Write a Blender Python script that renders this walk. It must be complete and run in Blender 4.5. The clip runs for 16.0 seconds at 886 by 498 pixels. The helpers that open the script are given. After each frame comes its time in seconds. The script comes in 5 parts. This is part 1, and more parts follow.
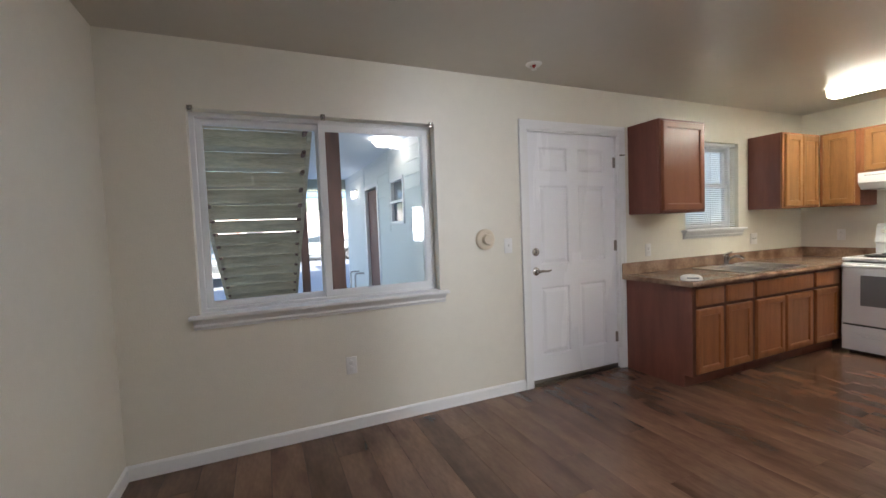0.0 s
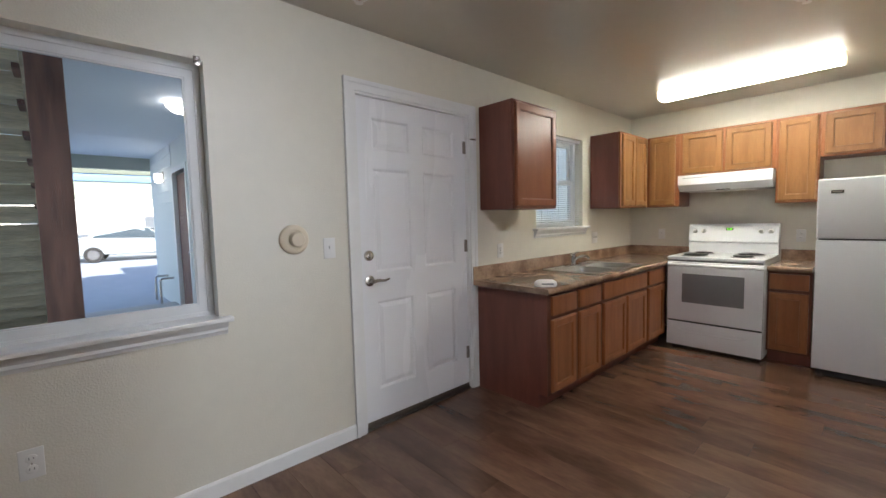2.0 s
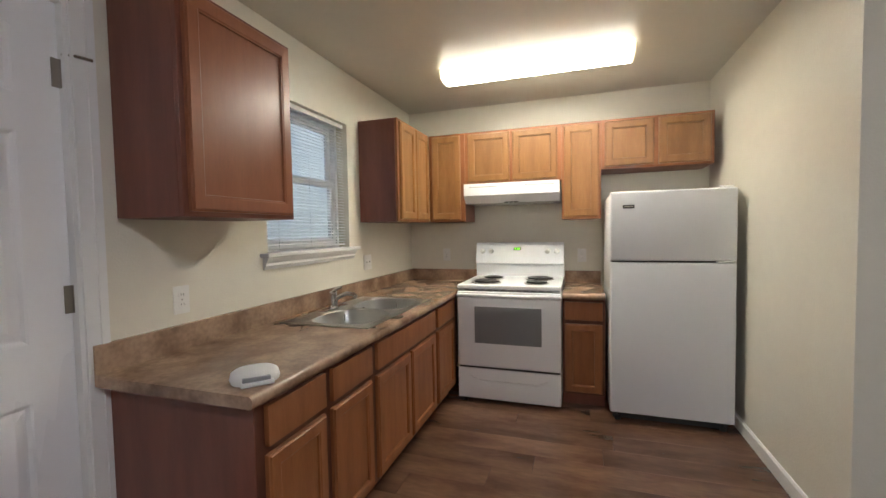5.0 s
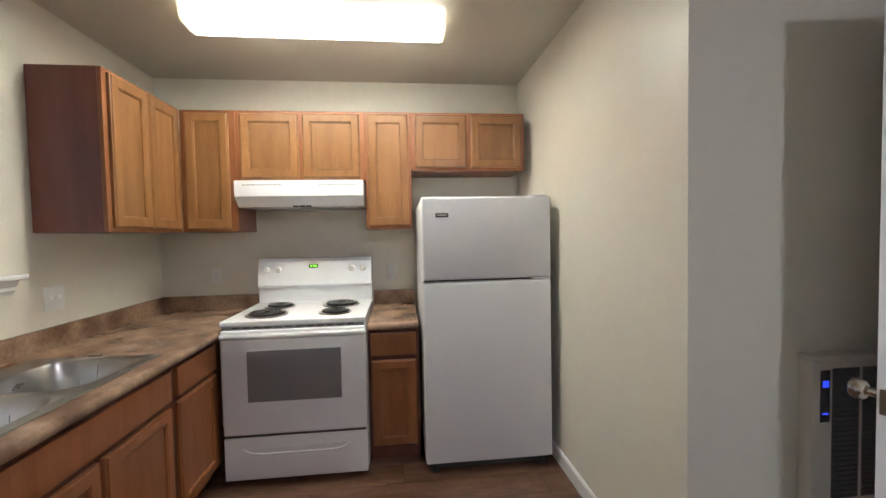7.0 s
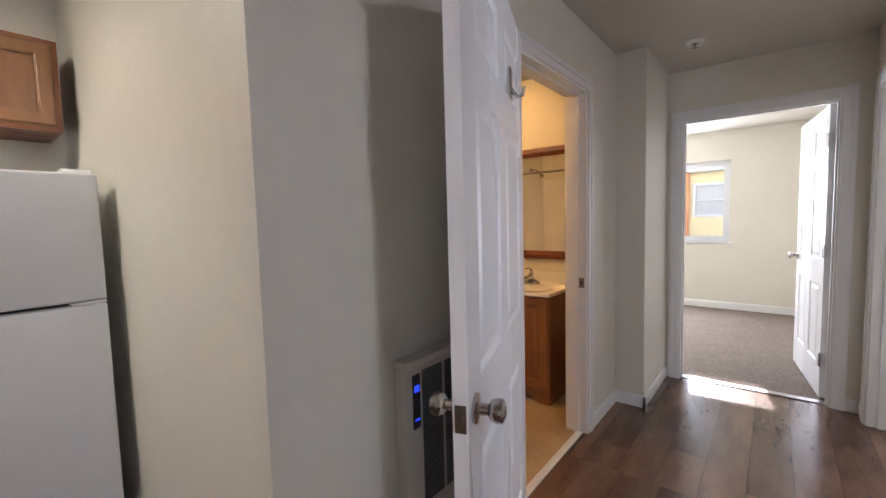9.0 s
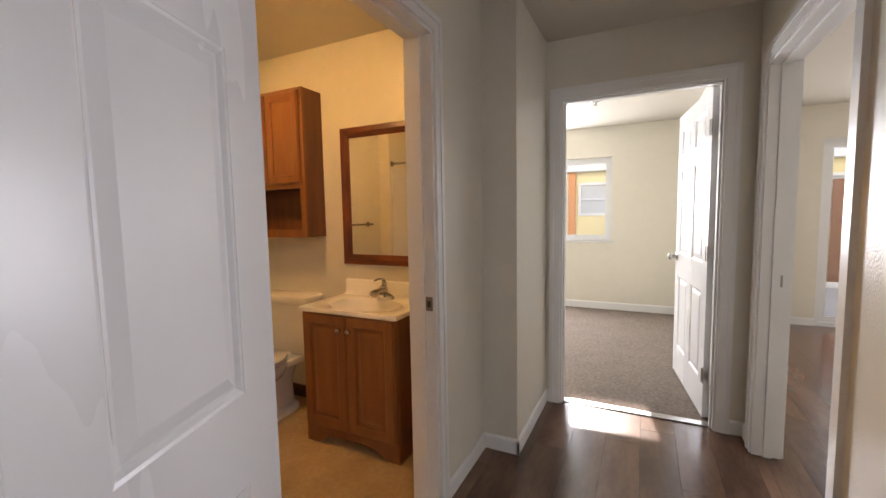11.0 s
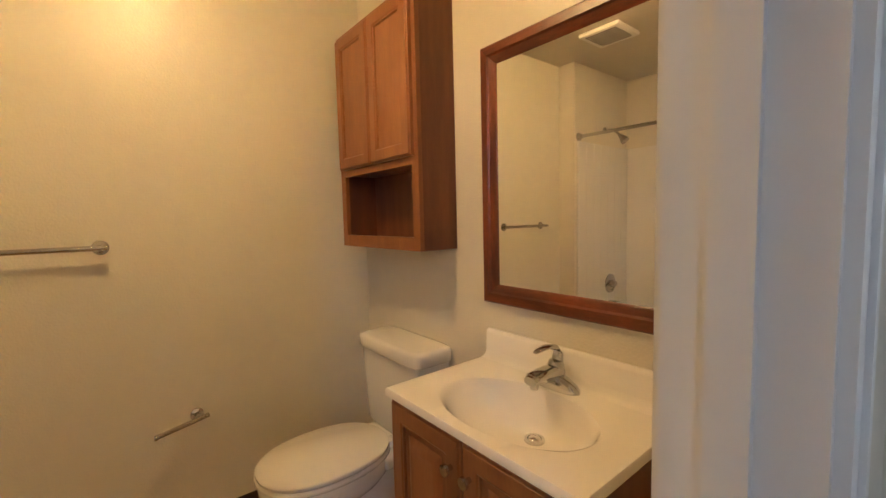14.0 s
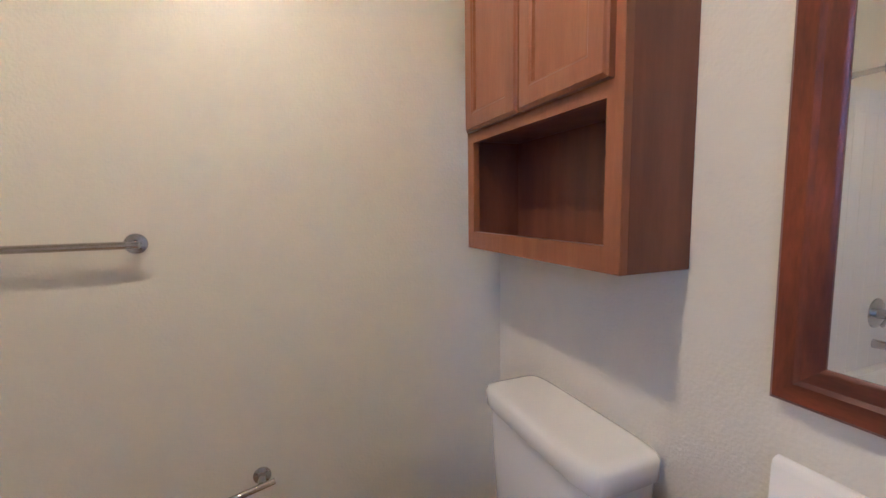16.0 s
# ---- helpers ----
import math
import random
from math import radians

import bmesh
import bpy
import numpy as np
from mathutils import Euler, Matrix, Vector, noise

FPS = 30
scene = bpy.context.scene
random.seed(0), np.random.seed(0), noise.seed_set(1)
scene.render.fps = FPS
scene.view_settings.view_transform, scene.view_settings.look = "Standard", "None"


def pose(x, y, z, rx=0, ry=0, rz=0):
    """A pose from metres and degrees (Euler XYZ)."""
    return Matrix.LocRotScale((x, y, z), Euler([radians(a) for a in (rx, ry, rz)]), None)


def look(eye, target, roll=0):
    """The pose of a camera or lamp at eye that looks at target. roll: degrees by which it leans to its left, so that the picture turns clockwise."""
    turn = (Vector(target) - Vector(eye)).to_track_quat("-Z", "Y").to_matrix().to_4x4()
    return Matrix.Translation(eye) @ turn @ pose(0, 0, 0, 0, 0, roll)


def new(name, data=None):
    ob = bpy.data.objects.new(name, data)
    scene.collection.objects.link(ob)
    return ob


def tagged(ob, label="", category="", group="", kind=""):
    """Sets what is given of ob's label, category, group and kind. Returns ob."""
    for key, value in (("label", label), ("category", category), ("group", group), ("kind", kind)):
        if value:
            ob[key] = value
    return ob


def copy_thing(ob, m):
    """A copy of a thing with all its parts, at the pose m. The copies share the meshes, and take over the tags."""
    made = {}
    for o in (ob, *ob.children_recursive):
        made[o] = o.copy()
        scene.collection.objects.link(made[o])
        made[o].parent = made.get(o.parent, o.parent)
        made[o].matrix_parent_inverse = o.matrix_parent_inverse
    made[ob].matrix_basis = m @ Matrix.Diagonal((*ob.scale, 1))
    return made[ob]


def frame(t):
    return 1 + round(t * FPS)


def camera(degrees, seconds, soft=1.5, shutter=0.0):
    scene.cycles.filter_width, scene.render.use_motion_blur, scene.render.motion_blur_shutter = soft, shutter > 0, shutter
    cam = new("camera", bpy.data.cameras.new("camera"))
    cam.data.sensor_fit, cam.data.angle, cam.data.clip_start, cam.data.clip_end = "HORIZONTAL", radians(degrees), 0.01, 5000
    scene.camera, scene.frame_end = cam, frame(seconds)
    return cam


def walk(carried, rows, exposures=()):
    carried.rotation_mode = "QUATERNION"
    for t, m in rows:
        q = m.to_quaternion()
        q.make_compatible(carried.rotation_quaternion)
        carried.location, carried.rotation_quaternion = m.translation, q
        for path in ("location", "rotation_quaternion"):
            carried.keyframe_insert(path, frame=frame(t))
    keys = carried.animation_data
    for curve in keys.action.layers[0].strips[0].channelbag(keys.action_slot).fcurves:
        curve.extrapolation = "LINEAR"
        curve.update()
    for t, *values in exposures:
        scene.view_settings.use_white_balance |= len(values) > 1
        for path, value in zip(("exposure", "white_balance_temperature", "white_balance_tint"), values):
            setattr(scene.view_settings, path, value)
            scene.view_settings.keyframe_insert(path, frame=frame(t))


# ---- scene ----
cam = camera(94.2, 16.0)
PATH = [
    (0, (1.272, 0.669, 1.301), (2.068, 2.501, 1.201), -2.3),
    (0.5, (1.459, 0.787, 1.301), (2.364, 2.567, 1.198), -2.1),
    (1, (1.624, 0.895, 1.299), (2.676, 2.593, 1.185), -1.9),
    (1.5, (1.755, 1.093, 1.297), (2.972, 2.674, 1.17), -1.5),
    (2, (1.896, 1.238, 1.294), (3.248, 2.706, 1.149), -1.4),
    (2.5, (2.143, 1.357, 1.301), (3.617, 2.701, 1.152), -1.4),
    (3, (2.349, 1.461, 1.3), (3.941, 2.661, 1.135), -1.3),
    (5.5, (3.399, 1.868, 1.293), (5.341, 2.339, 1.21), -1.1),
    (6, (3.555, 1.894, 1.309), (5.531, 2.187, 1.221), -1.1),
    (6.5, (3.767, 1.818, 1.312), (5.765, 1.885, 1.244), -1.0),
    (7, (3.931, 1.742, 1.328), (5.918, 1.529, 1.253), -1.1),
    (7.5, (4.118, 1.718, 1.329), (6.037, 1.157, 1.252), -1.3),
    (8, (4.25, 1.697, 1.329), (6.008, 0.747, 1.241), -1.3),
    (8.5, (4.29, 1.53, 1.326), (5.82, 0.248, 1.201), -1.5),
    (9, (4.256, 1.288, 1.333), (5.509, -0.264, 1.187), -1.5),
    (9.5, (4.255, 1.083, 1.317), (5.228, -0.656, 1.15), -1.2),
    (9.7, (4.272, 1.002, 1.305), (5.145, -0.79, 1.139), -1.1),
    (11.8, (4.436, 0.05, 1.317), (5.327, -1.732, 1.145), -0.7),
    (12, (4.498, -0.02, 1.332), (5.476, -1.756, 1.156), -0.9),
    (12.5, (4.606, -0.197, 1.322), (5.793, -1.796, 1.132), -1.2),
    (13, (4.686, -0.44, 1.318), (6.03, -1.909, 1.136), -1.4),
    (13.5, (4.84, -0.582, 1.293), (6.296, -1.942, 1.119), -1.5),
    (14, (5.068, -0.714, 1.297), (6.615, -1.971, 1.143), -1.4),
    (14.5, (5.238, -0.87, 1.29), (6.876, -2.004, 1.119), -1.4),
    (15, (5.372, -0.994, 1.306), (7.082, -2.015, 1.129), -1.3),
    (15.5, (5.513, -1.027, 1.296), (7.287, -1.933, 1.112), -1.1),
    (16, (5.715, -1.028, 1.3), (7.561, -1.77, 1.099), -0.8),
]
EXPOSURES = [(0.0, 1.60, 6600, 14), (1.0, 1.52, 6350, 12), (2.5, 1.42, 6600, 14), (3.0, 1.44, 6800, 15), (5.5, 1.46, 6600, 13), (6.5, 1.38, 6400, 14),
             (7.5, 1.34, 6350, 16), (8.5, 1.34, 6200, 21), (9.7, 1.23, 6650, 21), (12.0, 1.13, 7000, 20), (12.5, 1.12, 7000, 22), (13.0, 1.07, 7000, 25),
             (13.5, 1.17, 6500, 18), (14.0, 1.32, 5600, 11), (14.5, 1.42, 4350, 11), (15.0, 1.52, 3720, 13), (15.5, 1.56, 3720, 14), (16.0, 1.59, 3800, 16)]
walk(cam, [(t, look(eye, target, roll)) for t, eye, target, roll in PATH], EXPOSURES)

# ---- world and lights ----
SUN_WAY = Vector((-0.175, 1.0, -0.575)).normalized()
world = bpy.data.worlds.new("sky")
scene.world = world
world.use_nodes = True
wn = world.node_tree.nodes
sky = wn.new("ShaderNodeTexSky")
sky.sky_type = "NISHITA"
sky.sun_disc = False
sky.sun_elevation = math.asin(-SUN_WAY.z)
sky.sun_rotation = math.atan2(-SUN_WAY.x, -SUN_WAY.y)
wn["Background"].inputs["Strength"].default_value = 0.15
world.node_tree.links.new(sky.outputs[0], wn["Background"].inputs["Color"])

sun_data = bpy.data.lights.new("sun", "SUN")
sun_data.energy, sun_data.angle, sun_data.color = 5.0, radians(0.5), (1.0, 0.95, 0.87)
sun = new("sun", sun_data)
sun.matrix_world = look((0, 0, 0), SUN_WAY)

TUBE_GLOW, BATH_GLOW, LIVING_GLOW = 16.5, 146.0, 78.0


def window_sky(name, m, w, h, watts):
    """Skylight entering by a window: an area lamp in the opening."""
    data = bpy.data.lights.new(name, "AREA")
    data.shape, data.size, data.size_y, data.energy, data.color = "RECTANGLE", w, h, watts, (0.82, 0.91, 1.0)
    ob = new(name, data)
    ob.matrix_world = m
    return ob


window_sky("bedroom_window_sky", look((5.655, -5.47, 1.47), (5.655, 0, 1.47)), 0.52, 1.0, 58.0)
window_sky("patio_door_sky", look((1.35, -5.44, 1.05), (1.35, 0, 1.05)), 0.7, 1.9, 50.0)


# ---- materials ----
def mat(name, color, rough=0.5, metal=0.0, var=0.08, scale=6.0, bump=0.0, bscale=150.0, stretch=(1, 1, 1),
        color2=None, spec=0.5, per_object=0.0, coat=0.0, detail=4.0, fine=0.0):
    m = bpy.data.materials.new(name)
    m.use_nodes = True
    nt, nodes = m.node_tree, m.node_tree.nodes
    bsdf = nodes["Principled BSDF"]
    bsdf.inputs["Roughness"].default_value = rough
    bsdf.inputs["Metallic"].default_value = metal
    bsdf.inputs["Specular IOR Level"].default_value = spec
    bsdf.inputs["Coat Weight"].default_value = coat
    tc = nodes.new("ShaderNodeTexCoord")
    mp = nodes.new("ShaderNodeMapping")
    mp.inputs["Scale"].default_value = stretch
    nt.links.new(tc.outputs["Object"], mp.inputs["Vector"])
    n1 = nodes.new("ShaderNodeTexNoise")
    n1.inputs["Scale"].default_value, n1.inputs["Detail"].default_value = scale, detail
    nt.links.new(mp.outputs[0], n1.inputs["Vector"])
    ramp = nodes.new("ShaderNodeMix")
    ramp.data_type = "RGBA"
    a = color
    b = color2 if color2 else tuple(c * (1 - var) for c in color)
    ramp.inputs[6].default_value, ramp.inputs[7].default_value = (*a, 1), (*b, 1)
    fac = n1.outputs["Fac"]
    if color2:
        mr = nodes.new("ShaderNodeMapRange")
        mr.inputs["From Min"].default_value, mr.inputs["From Max"].default_value = 0.35, 0.65
        nt.links.new(fac, mr.inputs["Value"])
        fac = mr.outputs[0]
    nt.links.new(fac, ramp.inputs[0])
    out = ramp.outputs[2]
    if fine:
        n3 = nodes.new("ShaderNodeTexNoise")
        n3.inputs["Scale"].default_value, n3.inputs["Detail"].default_value = scale * 9, 5
        nt.links.new(mp.outputs[0], n3.inputs["Vector"])
        r3 = nodes.new("ShaderNodeMapRange")
        r3.inputs["From Min"].default_value, r3.inputs["From Max"].default_value = 0.3, 0.7
        r3.inputs["To Min"].default_value, r3.inputs["To Max"].default_value = 1 - fine, 1 + fine
        nt.links.new(n3.outputs["Fac"], r3.inputs["Value"])
        hs = nodes.new("ShaderNodeHueSaturation")
        nt.links.new(out, hs.inputs["Color"])
        nt.links.new(r3.outputs[0], hs.inputs["Value"])
        out = hs.outputs[0]
    if per_object:
        oi = nodes.new("ShaderNodeObjectInfo")
        r4 = nodes.new("ShaderNodeMapRange")
        r4.inputs["To Min"].default_value, r4.inputs["To Max"].default_value = 1 - per_object, 1 + per_object
        nt.links.new(oi.outputs["Random"], r4.inputs["Value"])
        hs = nodes.new("ShaderNodeHueSaturation")
        nt.links.new(out, hs.inputs["Color"])
        nt.links.new(r4.outputs[0], hs.inputs["Value"])
        out = hs.outputs[0]
        off = nodes.new("ShaderNodeVectorMath")
        off.operation = "SCALE"
        off.inputs[0].default_value = (7.0, 3.0, 5.0)
        nt.links.new(oi.outputs["Random"], off.inputs["Scale"])
        nt.links.new(off.outputs[0], mp.inputs["Location"])
    nt.links.new(out, bsdf.inputs["Base Color"])
    rr = nodes.new("ShaderNodeMapRange")
    rr.inputs["To Min"].default_value, rr.inputs["To Max"].default_value = max(0.02, rough * 0.85), min(1, rough * 1.15)
    nt.links.new(n1.outputs["Fac"], rr.inputs["Value"])
    nt.links.new(rr.outputs[0], bsdf.inputs["Roughness"])
    if bump:
        n2 = nodes.new("ShaderNodeTexNoise")
        n2.inputs["Scale"].default_value, n2.inputs["Detail"].default_value = bscale, 2
        nt.links.new(mp.outputs[0], n2.inputs["Vector"])
        bp = nodes.new("ShaderNodeBump")
        bp.inputs["Strength"].default_value, bp.inputs["Distance"].default_value = bump, 0.002
        nt.links.new(n2.outputs["Fac"], bp.inputs["Height"])
        nt.links.new(bp.outputs[0], bsdf.inputs["Normal"])
    return m


def glow(name, color, strength, base=(0.9, 0.9, 0.9)):
    m = mat(name, base, 0.4)
    b = m.node_tree.nodes["Principled BSDF"]
    b.inputs["Emission Color"].default_value = (*color, 1)
    b.inputs["Emission Strength"].default_value = strength
    return m


def glass_mat(name, tint=(1, 1, 1), rough=0.0):
    m = bpy.data.materials.new(name)
    m.use_nodes = True
    nt, nodes = m.node_tree, m.node_tree.nodes
    nodes.remove(nodes["Principled BSDF"])
    tr, gl, mx, fr = (nodes.new(k) for k in ("ShaderNodeBsdfTransparent", "ShaderNodeBsdfGlossy", "ShaderNodeMixShader", "ShaderNodeLayerWeight"))
    tr.inputs[0].default_value = (*tint, 1)
    gl.inputs["Roughness"].default_value = rough
    fr.inputs["Blend"].default_value = 0.5
    pw, ma = nodes.new("ShaderNodeMath"), nodes.new("ShaderNodeMath")
    pw.operation, ma.operation = "POWER", "MULTIPLY_ADD"
    pw.inputs[1].default_value, ma.inputs[1].default_value, ma.inputs[2].default_value = 5.0, 0.9, 0.035
    nt.links.new(fr.outputs["Facing"], pw.inputs[0])
    nt.links.new(pw.outputs[0], ma.inputs[0])
    nt.links.new(ma.outputs[0], mx.inputs[0])
    nt.links.new(tr.outputs[0], mx.inputs[1])
    nt.links.new(gl.outputs[0], mx.inputs[2])
    nt.links.new(mx.outputs[0], nodes["Material Output"].inputs["Surface"])
    return m


M_WALL = mat("cream_wall_paint", (0.75, 0.713, 0.615), 0.33, var=0.05, scale=1.6, bump=0.6, bscale=130, fine=0.015)
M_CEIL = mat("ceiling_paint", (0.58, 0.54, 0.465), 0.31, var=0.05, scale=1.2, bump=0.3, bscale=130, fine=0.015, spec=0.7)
M_TRIM = mat("white_trim_paint", (0.82, 0.82, 0.81), 0.3, var=0.03, scale=3, fine=0.01)
M_DOOR = mat("white_door_paint", (0.89, 0.895, 0.915), 0.27, var=0.03, scale=2.5, bump=0.08, bscale=60, stretch=(1, 1, 0.15))
M_VINYL = mat("white_vinyl", (0.80, 0.81, 0.82), 0.35, var=0.05, scale=5)
M_PLANK = mat("dark_vinyl_plank", (0.175, 0.095, 0.06), 0.21, scale=2.0, stretch=(3.2, 0.9, 1), color2=(0.088, 0.043, 0.027),
              bump=0.05, bscale=60, per_object=0.20, fine=0.12, detail=6, spec=0.6)
M_SUB = mat("dark_joint", (0.02, 0.013, 0.01), 0.8)
M_CARPET = mat("brown_carpet", (0.235, 0.19, 0.155), 0.95, var=0.25, scale=5, bump=1.0, bscale=320, fine=0.25, spec=0.1)
M_BFLOOR = mat("tan_sheet_vinyl", (0.52, 0.37, 0.20), 0.4, scale=4, color2=(0.42, 0.29, 0.15), bump=0.1, bscale=90, fine=0.1)
M_COVE = mat("dark_brown_cove_base", (0.045, 0.018, 0.013), 0.4, var=0.1)
M_CHERRY = mat("cherry_wood", (0.30, 0.105, 0.052), 0.30, scale=1.6, stretch=(7, 7, 1.0), color2=(0.26, 0.088, 0.043), bump=0.06, bscale=40, fine=0.06, detail=5)
M_HONEY = mat("honey_maple_wood", (0.285, 0.136, 0.050), 0.36, scale=2.2, stretch=(9, 9, 1.1), color2=(0.225, 0.102, 0.034), bump=0.06, bscale=40,
              per_object=0.10, fine=0.07, detail=5)
M_RED = mat("reddish_maple_wood", (0.31, 0.118, 0.046), 0.36, scale=2.2, stretch=(9, 9, 1.1), color2=(0.25, 0.09, 0.034), bump=0.06, bscale=40,
            per_object=0.08, fine=0.07, detail=5)
M_BATHWOOD = mat("maple_cabinet_stain", (0.27, 0.108, 0.036), 0.36, scale=2.2, stretch=(9, 9, 1.1), color2=(0.225, 0.083, 0.03), bump=0.06, bscale=40,
                 per_object=0.08, fine=0.07, detail=5)
# Same maple as the fronts, with the shade of sides and insides in the colour.
M_BATHSIDE = mat("shaded_maple_side", (0.19, 0.068, 0.028), 0.4, scale=2.2, stretch=(9, 9, 1.1), color2=(0.14, 0.048, 0.023), fine=0.06, detail=5)
M_GREYSLOT = mat("grey_vent_slot", (0.30, 0.30, 0.31), 0.5)
M_CABSIDE = mat("dark_cherry_laminate", (0.20, 0.065, 0.042), 0.34, scale=2.0, stretch=(7, 7, 1.0), color2=(0.16, 0.05, 0.033), fine=0.05, detail=5)
M_FACE = mat("dark_stained_frame", (0.125, 0.04, 0.022), 0.4, scale=2.0, stretch=(7, 7, 1.0), color2=(0.09, 0.028, 0.016), fine=0.05, detail=5)
M_INSIDE = mat("cabinet_inside", (0.16, 0.06, 0.035), 0.5, scale=2.0, stretch=(7, 7, 1.0), color2=(0.12, 0.045, 0.028))
M_LAMINATE = mat("brown_stone_laminate", (0.40, 0.27, 0.185), 0.22, scale=5.5, color2=(0.18, 0.105, 0.068), fine=0.16, detail=5)
M_STEEL = mat("brushed_stainless", (0.47, 0.47, 0.46), 0.29, metal=1.0, var=0.12, scale=6, stretch=(1, 14, 1), bump=0.03, bscale=80)
M_CHROME = mat("chrome", (0.60, 0.60, 0.61), 0.12, metal=1.0, var=0.05)
M_NICKEL = mat("satin_nickel", (0.50, 0.47, 0.44), 0.25, metal=1.0, var=0.06)
M_BRONZE = mat("dull_hinge_metal", (0.28, 0.25, 0.22), 0.35, metal=1.0, var=0.1)
M_ENAMEL = mat("white_enamel", (0.83, 0.84, 0.86), 0.2, var=0.03, scale=2)
M_FRIDGE = mat("white_fridge_skin", (0.78, 0.79, 0.81), 0.33, var=0.03, scale=2, bump=0.25, bscale=420)
M_BLACK = mat("black_coil", (0.018, 0.018, 0.018), 0.4, var=0.3, scale=20)
M_DRIP = mat("burnt_drip_pan", (0.16, 0.13, 0.12), 0.35, metal=0.6, var=0.3, scale=25)
# Gaskets and grilles, and also gaps and feet coloured dark as shade.
M_DARKGAP = mat("dark_gasket_and_shade", (0.05, 0.05, 0.05), 0.6)
# Dark glass whose reflection of the room is put into a grey base colour.
M_OVENGLASS = mat("oven_glass_reflection_grey", (0.24, 0.245, 0.25), 0.14, var=0.1, scale=3)
M_PLASTIC = mat("white_plastic", (0.80, 0.79, 0.76), 0.35, var=0.03)
M_SLOT = mat("dark_slots", (0.05, 0.045, 0.04), 0.6)
M_BEIGE = mat("beige_plastic", (0.72, 0.62, 0.47), 0.4, var=0.05)
M_PORC = mat("white_porcelain", (0.82, 0.81, 0.79), 0.1, var=0.02, coat=0.3)
M_MARBLE = mat("white_cultured_marble", (0.90, 0.88, 0.85), 0.12, var=0.03, scale=3, coat=0.3)
M_MIRRORFRAME = mat("red_mahogany_frame", (0.19, 0.044, 0.012), 0.32, scale=3.0, stretch=(6, 6, 1.2), color2=(0.07, 0.014, 0.005), fine=0.2, detail=6, coat=0.05)
M_MIRRORFRAME_H = mat("red_mahogany_rail", (0.19, 0.044, 0.012), 0.32, scale=3.0, stretch=(1.2, 6, 6), color2=(0.07, 0.014, 0.005), fine=0.2, detail=6, coat=0.05)
M_MIRROR = mat("mirror_silver", (0.93, 0.93, 0.92), 0.01, metal=1.0, var=0.005)
M_GLASS = glass_mat("window_glass")
M_HEATER = mat("heater_enamel", (0.66, 0.62, 0.55), 0.4, var=0.05)
M_GRILLE = mat("heater_grille", (0.14, 0.135, 0.13), 0.5, var=0.1)
M_BLUE = glow("blue_display", (0.02, 0.05, 1.0), 0.7, (0.0, 0.0, 0.05))
M_GREEN = glow("green_display", (0.25, 1.0, 0.05), 1.5, (0.0, 0.05, 0.0))
M_TUBE = glow("lit_diffuser", (0.98, 0.98, 0.83), TUBE_GLOW)
M_TUBESIDE = glow("lit_diffuser_side", (1.0, 0.97, 0.80), 1.0)
M_LITCAP = glow("lit_end_cap", (1.0, 0.85, 0.50), 0.6)
M_LIVINGLAMP = glow("lit_neutral_globe", (0.85, 0.90, 1.0), LIVING_GLOW)
M_BATHLAMP = glow("lit_warm_globe", (1.0, 0.575, 0.19), BATH_GLOW)
M_PORCHLAMP = glow("lit_porch_globe", (1.0, 0.96, 0.9), 4.0)
M_REDPART = mat("red_glass_bulb", (0.35, 0.02, 0.015), 0.3)
M_TUBWALL = mat("white_tub_surround", (0.86, 0.85, 0.83), 0.22, var=0.03, scale=2)
M_SLAT = mat("blind_slat", (0.74, 0.75, 0.76), 0.45, var=0.04)
# outdoors
M_STAIRWOOD = mat("weathered_stair_board", (0.68, 0.57, 0.40), 0.8, scale=2.2, stretch=(1, 8, 8), color2=(0.50, 0.41, 0.285), fine=0.2, per_object=0.15, bump=0.3, bscale=50)
M_DARKPOST = mat("dark_brown_post", (0.25, 0.125, 0.095), 0.7, scale=3, stretch=(8, 8, 1), color2=(0.14, 0.07, 0.055), fine=0.15)
M_REDPOST = mat("red_brown_post", (0.48, 0.20, 0.15), 0.7, var=0.2, fine=0.1)
M_SIDING = mat("pale_green_siding", (0.78, 0.82, 0.79), 0.7, var=0.06, scale=2, fine=0.03)
M_SOFFIT = mat("pale_blue_soffit", (0.78, 0.85, 0.92), 0.7, var=0.06, scale=2)
M_BEAM = mat("sage_green_beam", (0.36, 0.40, 0.35), 0.7, var=0.1)
M_SAGE = mat("pale_sage_fascia", (0.20, 0.25, 0.20), 0.7, var=0.08)
M_BLUEBAND = mat("blue_gutter", (0.13, 0.24, 0.40), 0.6, var=0.08)
M_DARKSAGE = mat("sage_roof_edge", (0.14, 0.165, 0.13), 0.7, var=0.08)
M_TEAL = mat("teal_siding", (0.35, 0.66, 0.72), 0.7, var=0.1)
# Asphalt with the bright blue skylight of the court put into its colour.
M_ASPHALT = mat("skylit_court_asphalt", (0.42, 0.47, 0.54), 0.9, var=0.25, scale=3, bump=0.6, bscale=120, fine=0.15)
M_CONCRETE = mat("concrete_walk", (0.45, 0.44, 0.42), 0.85, var=0.15, scale=2.5, bump=0.3, bscale=140, fine=0.1)
M_YELLOW = mat("yellow_stucco", (0.88, 0.76, 0.42), 0.8, var=0.06, scale=2, bump=0.4, bscale=90)
M_WHITEWALL = mat("white_stucco", (0.85, 0.84, 0.80), 0.8, var=0.05, scale=2, bump=0.4, bscale=90)
M_ORANGE = mat("orange_post_paint", (0.72, 0.30, 0.10), 0.7, var=0.08)
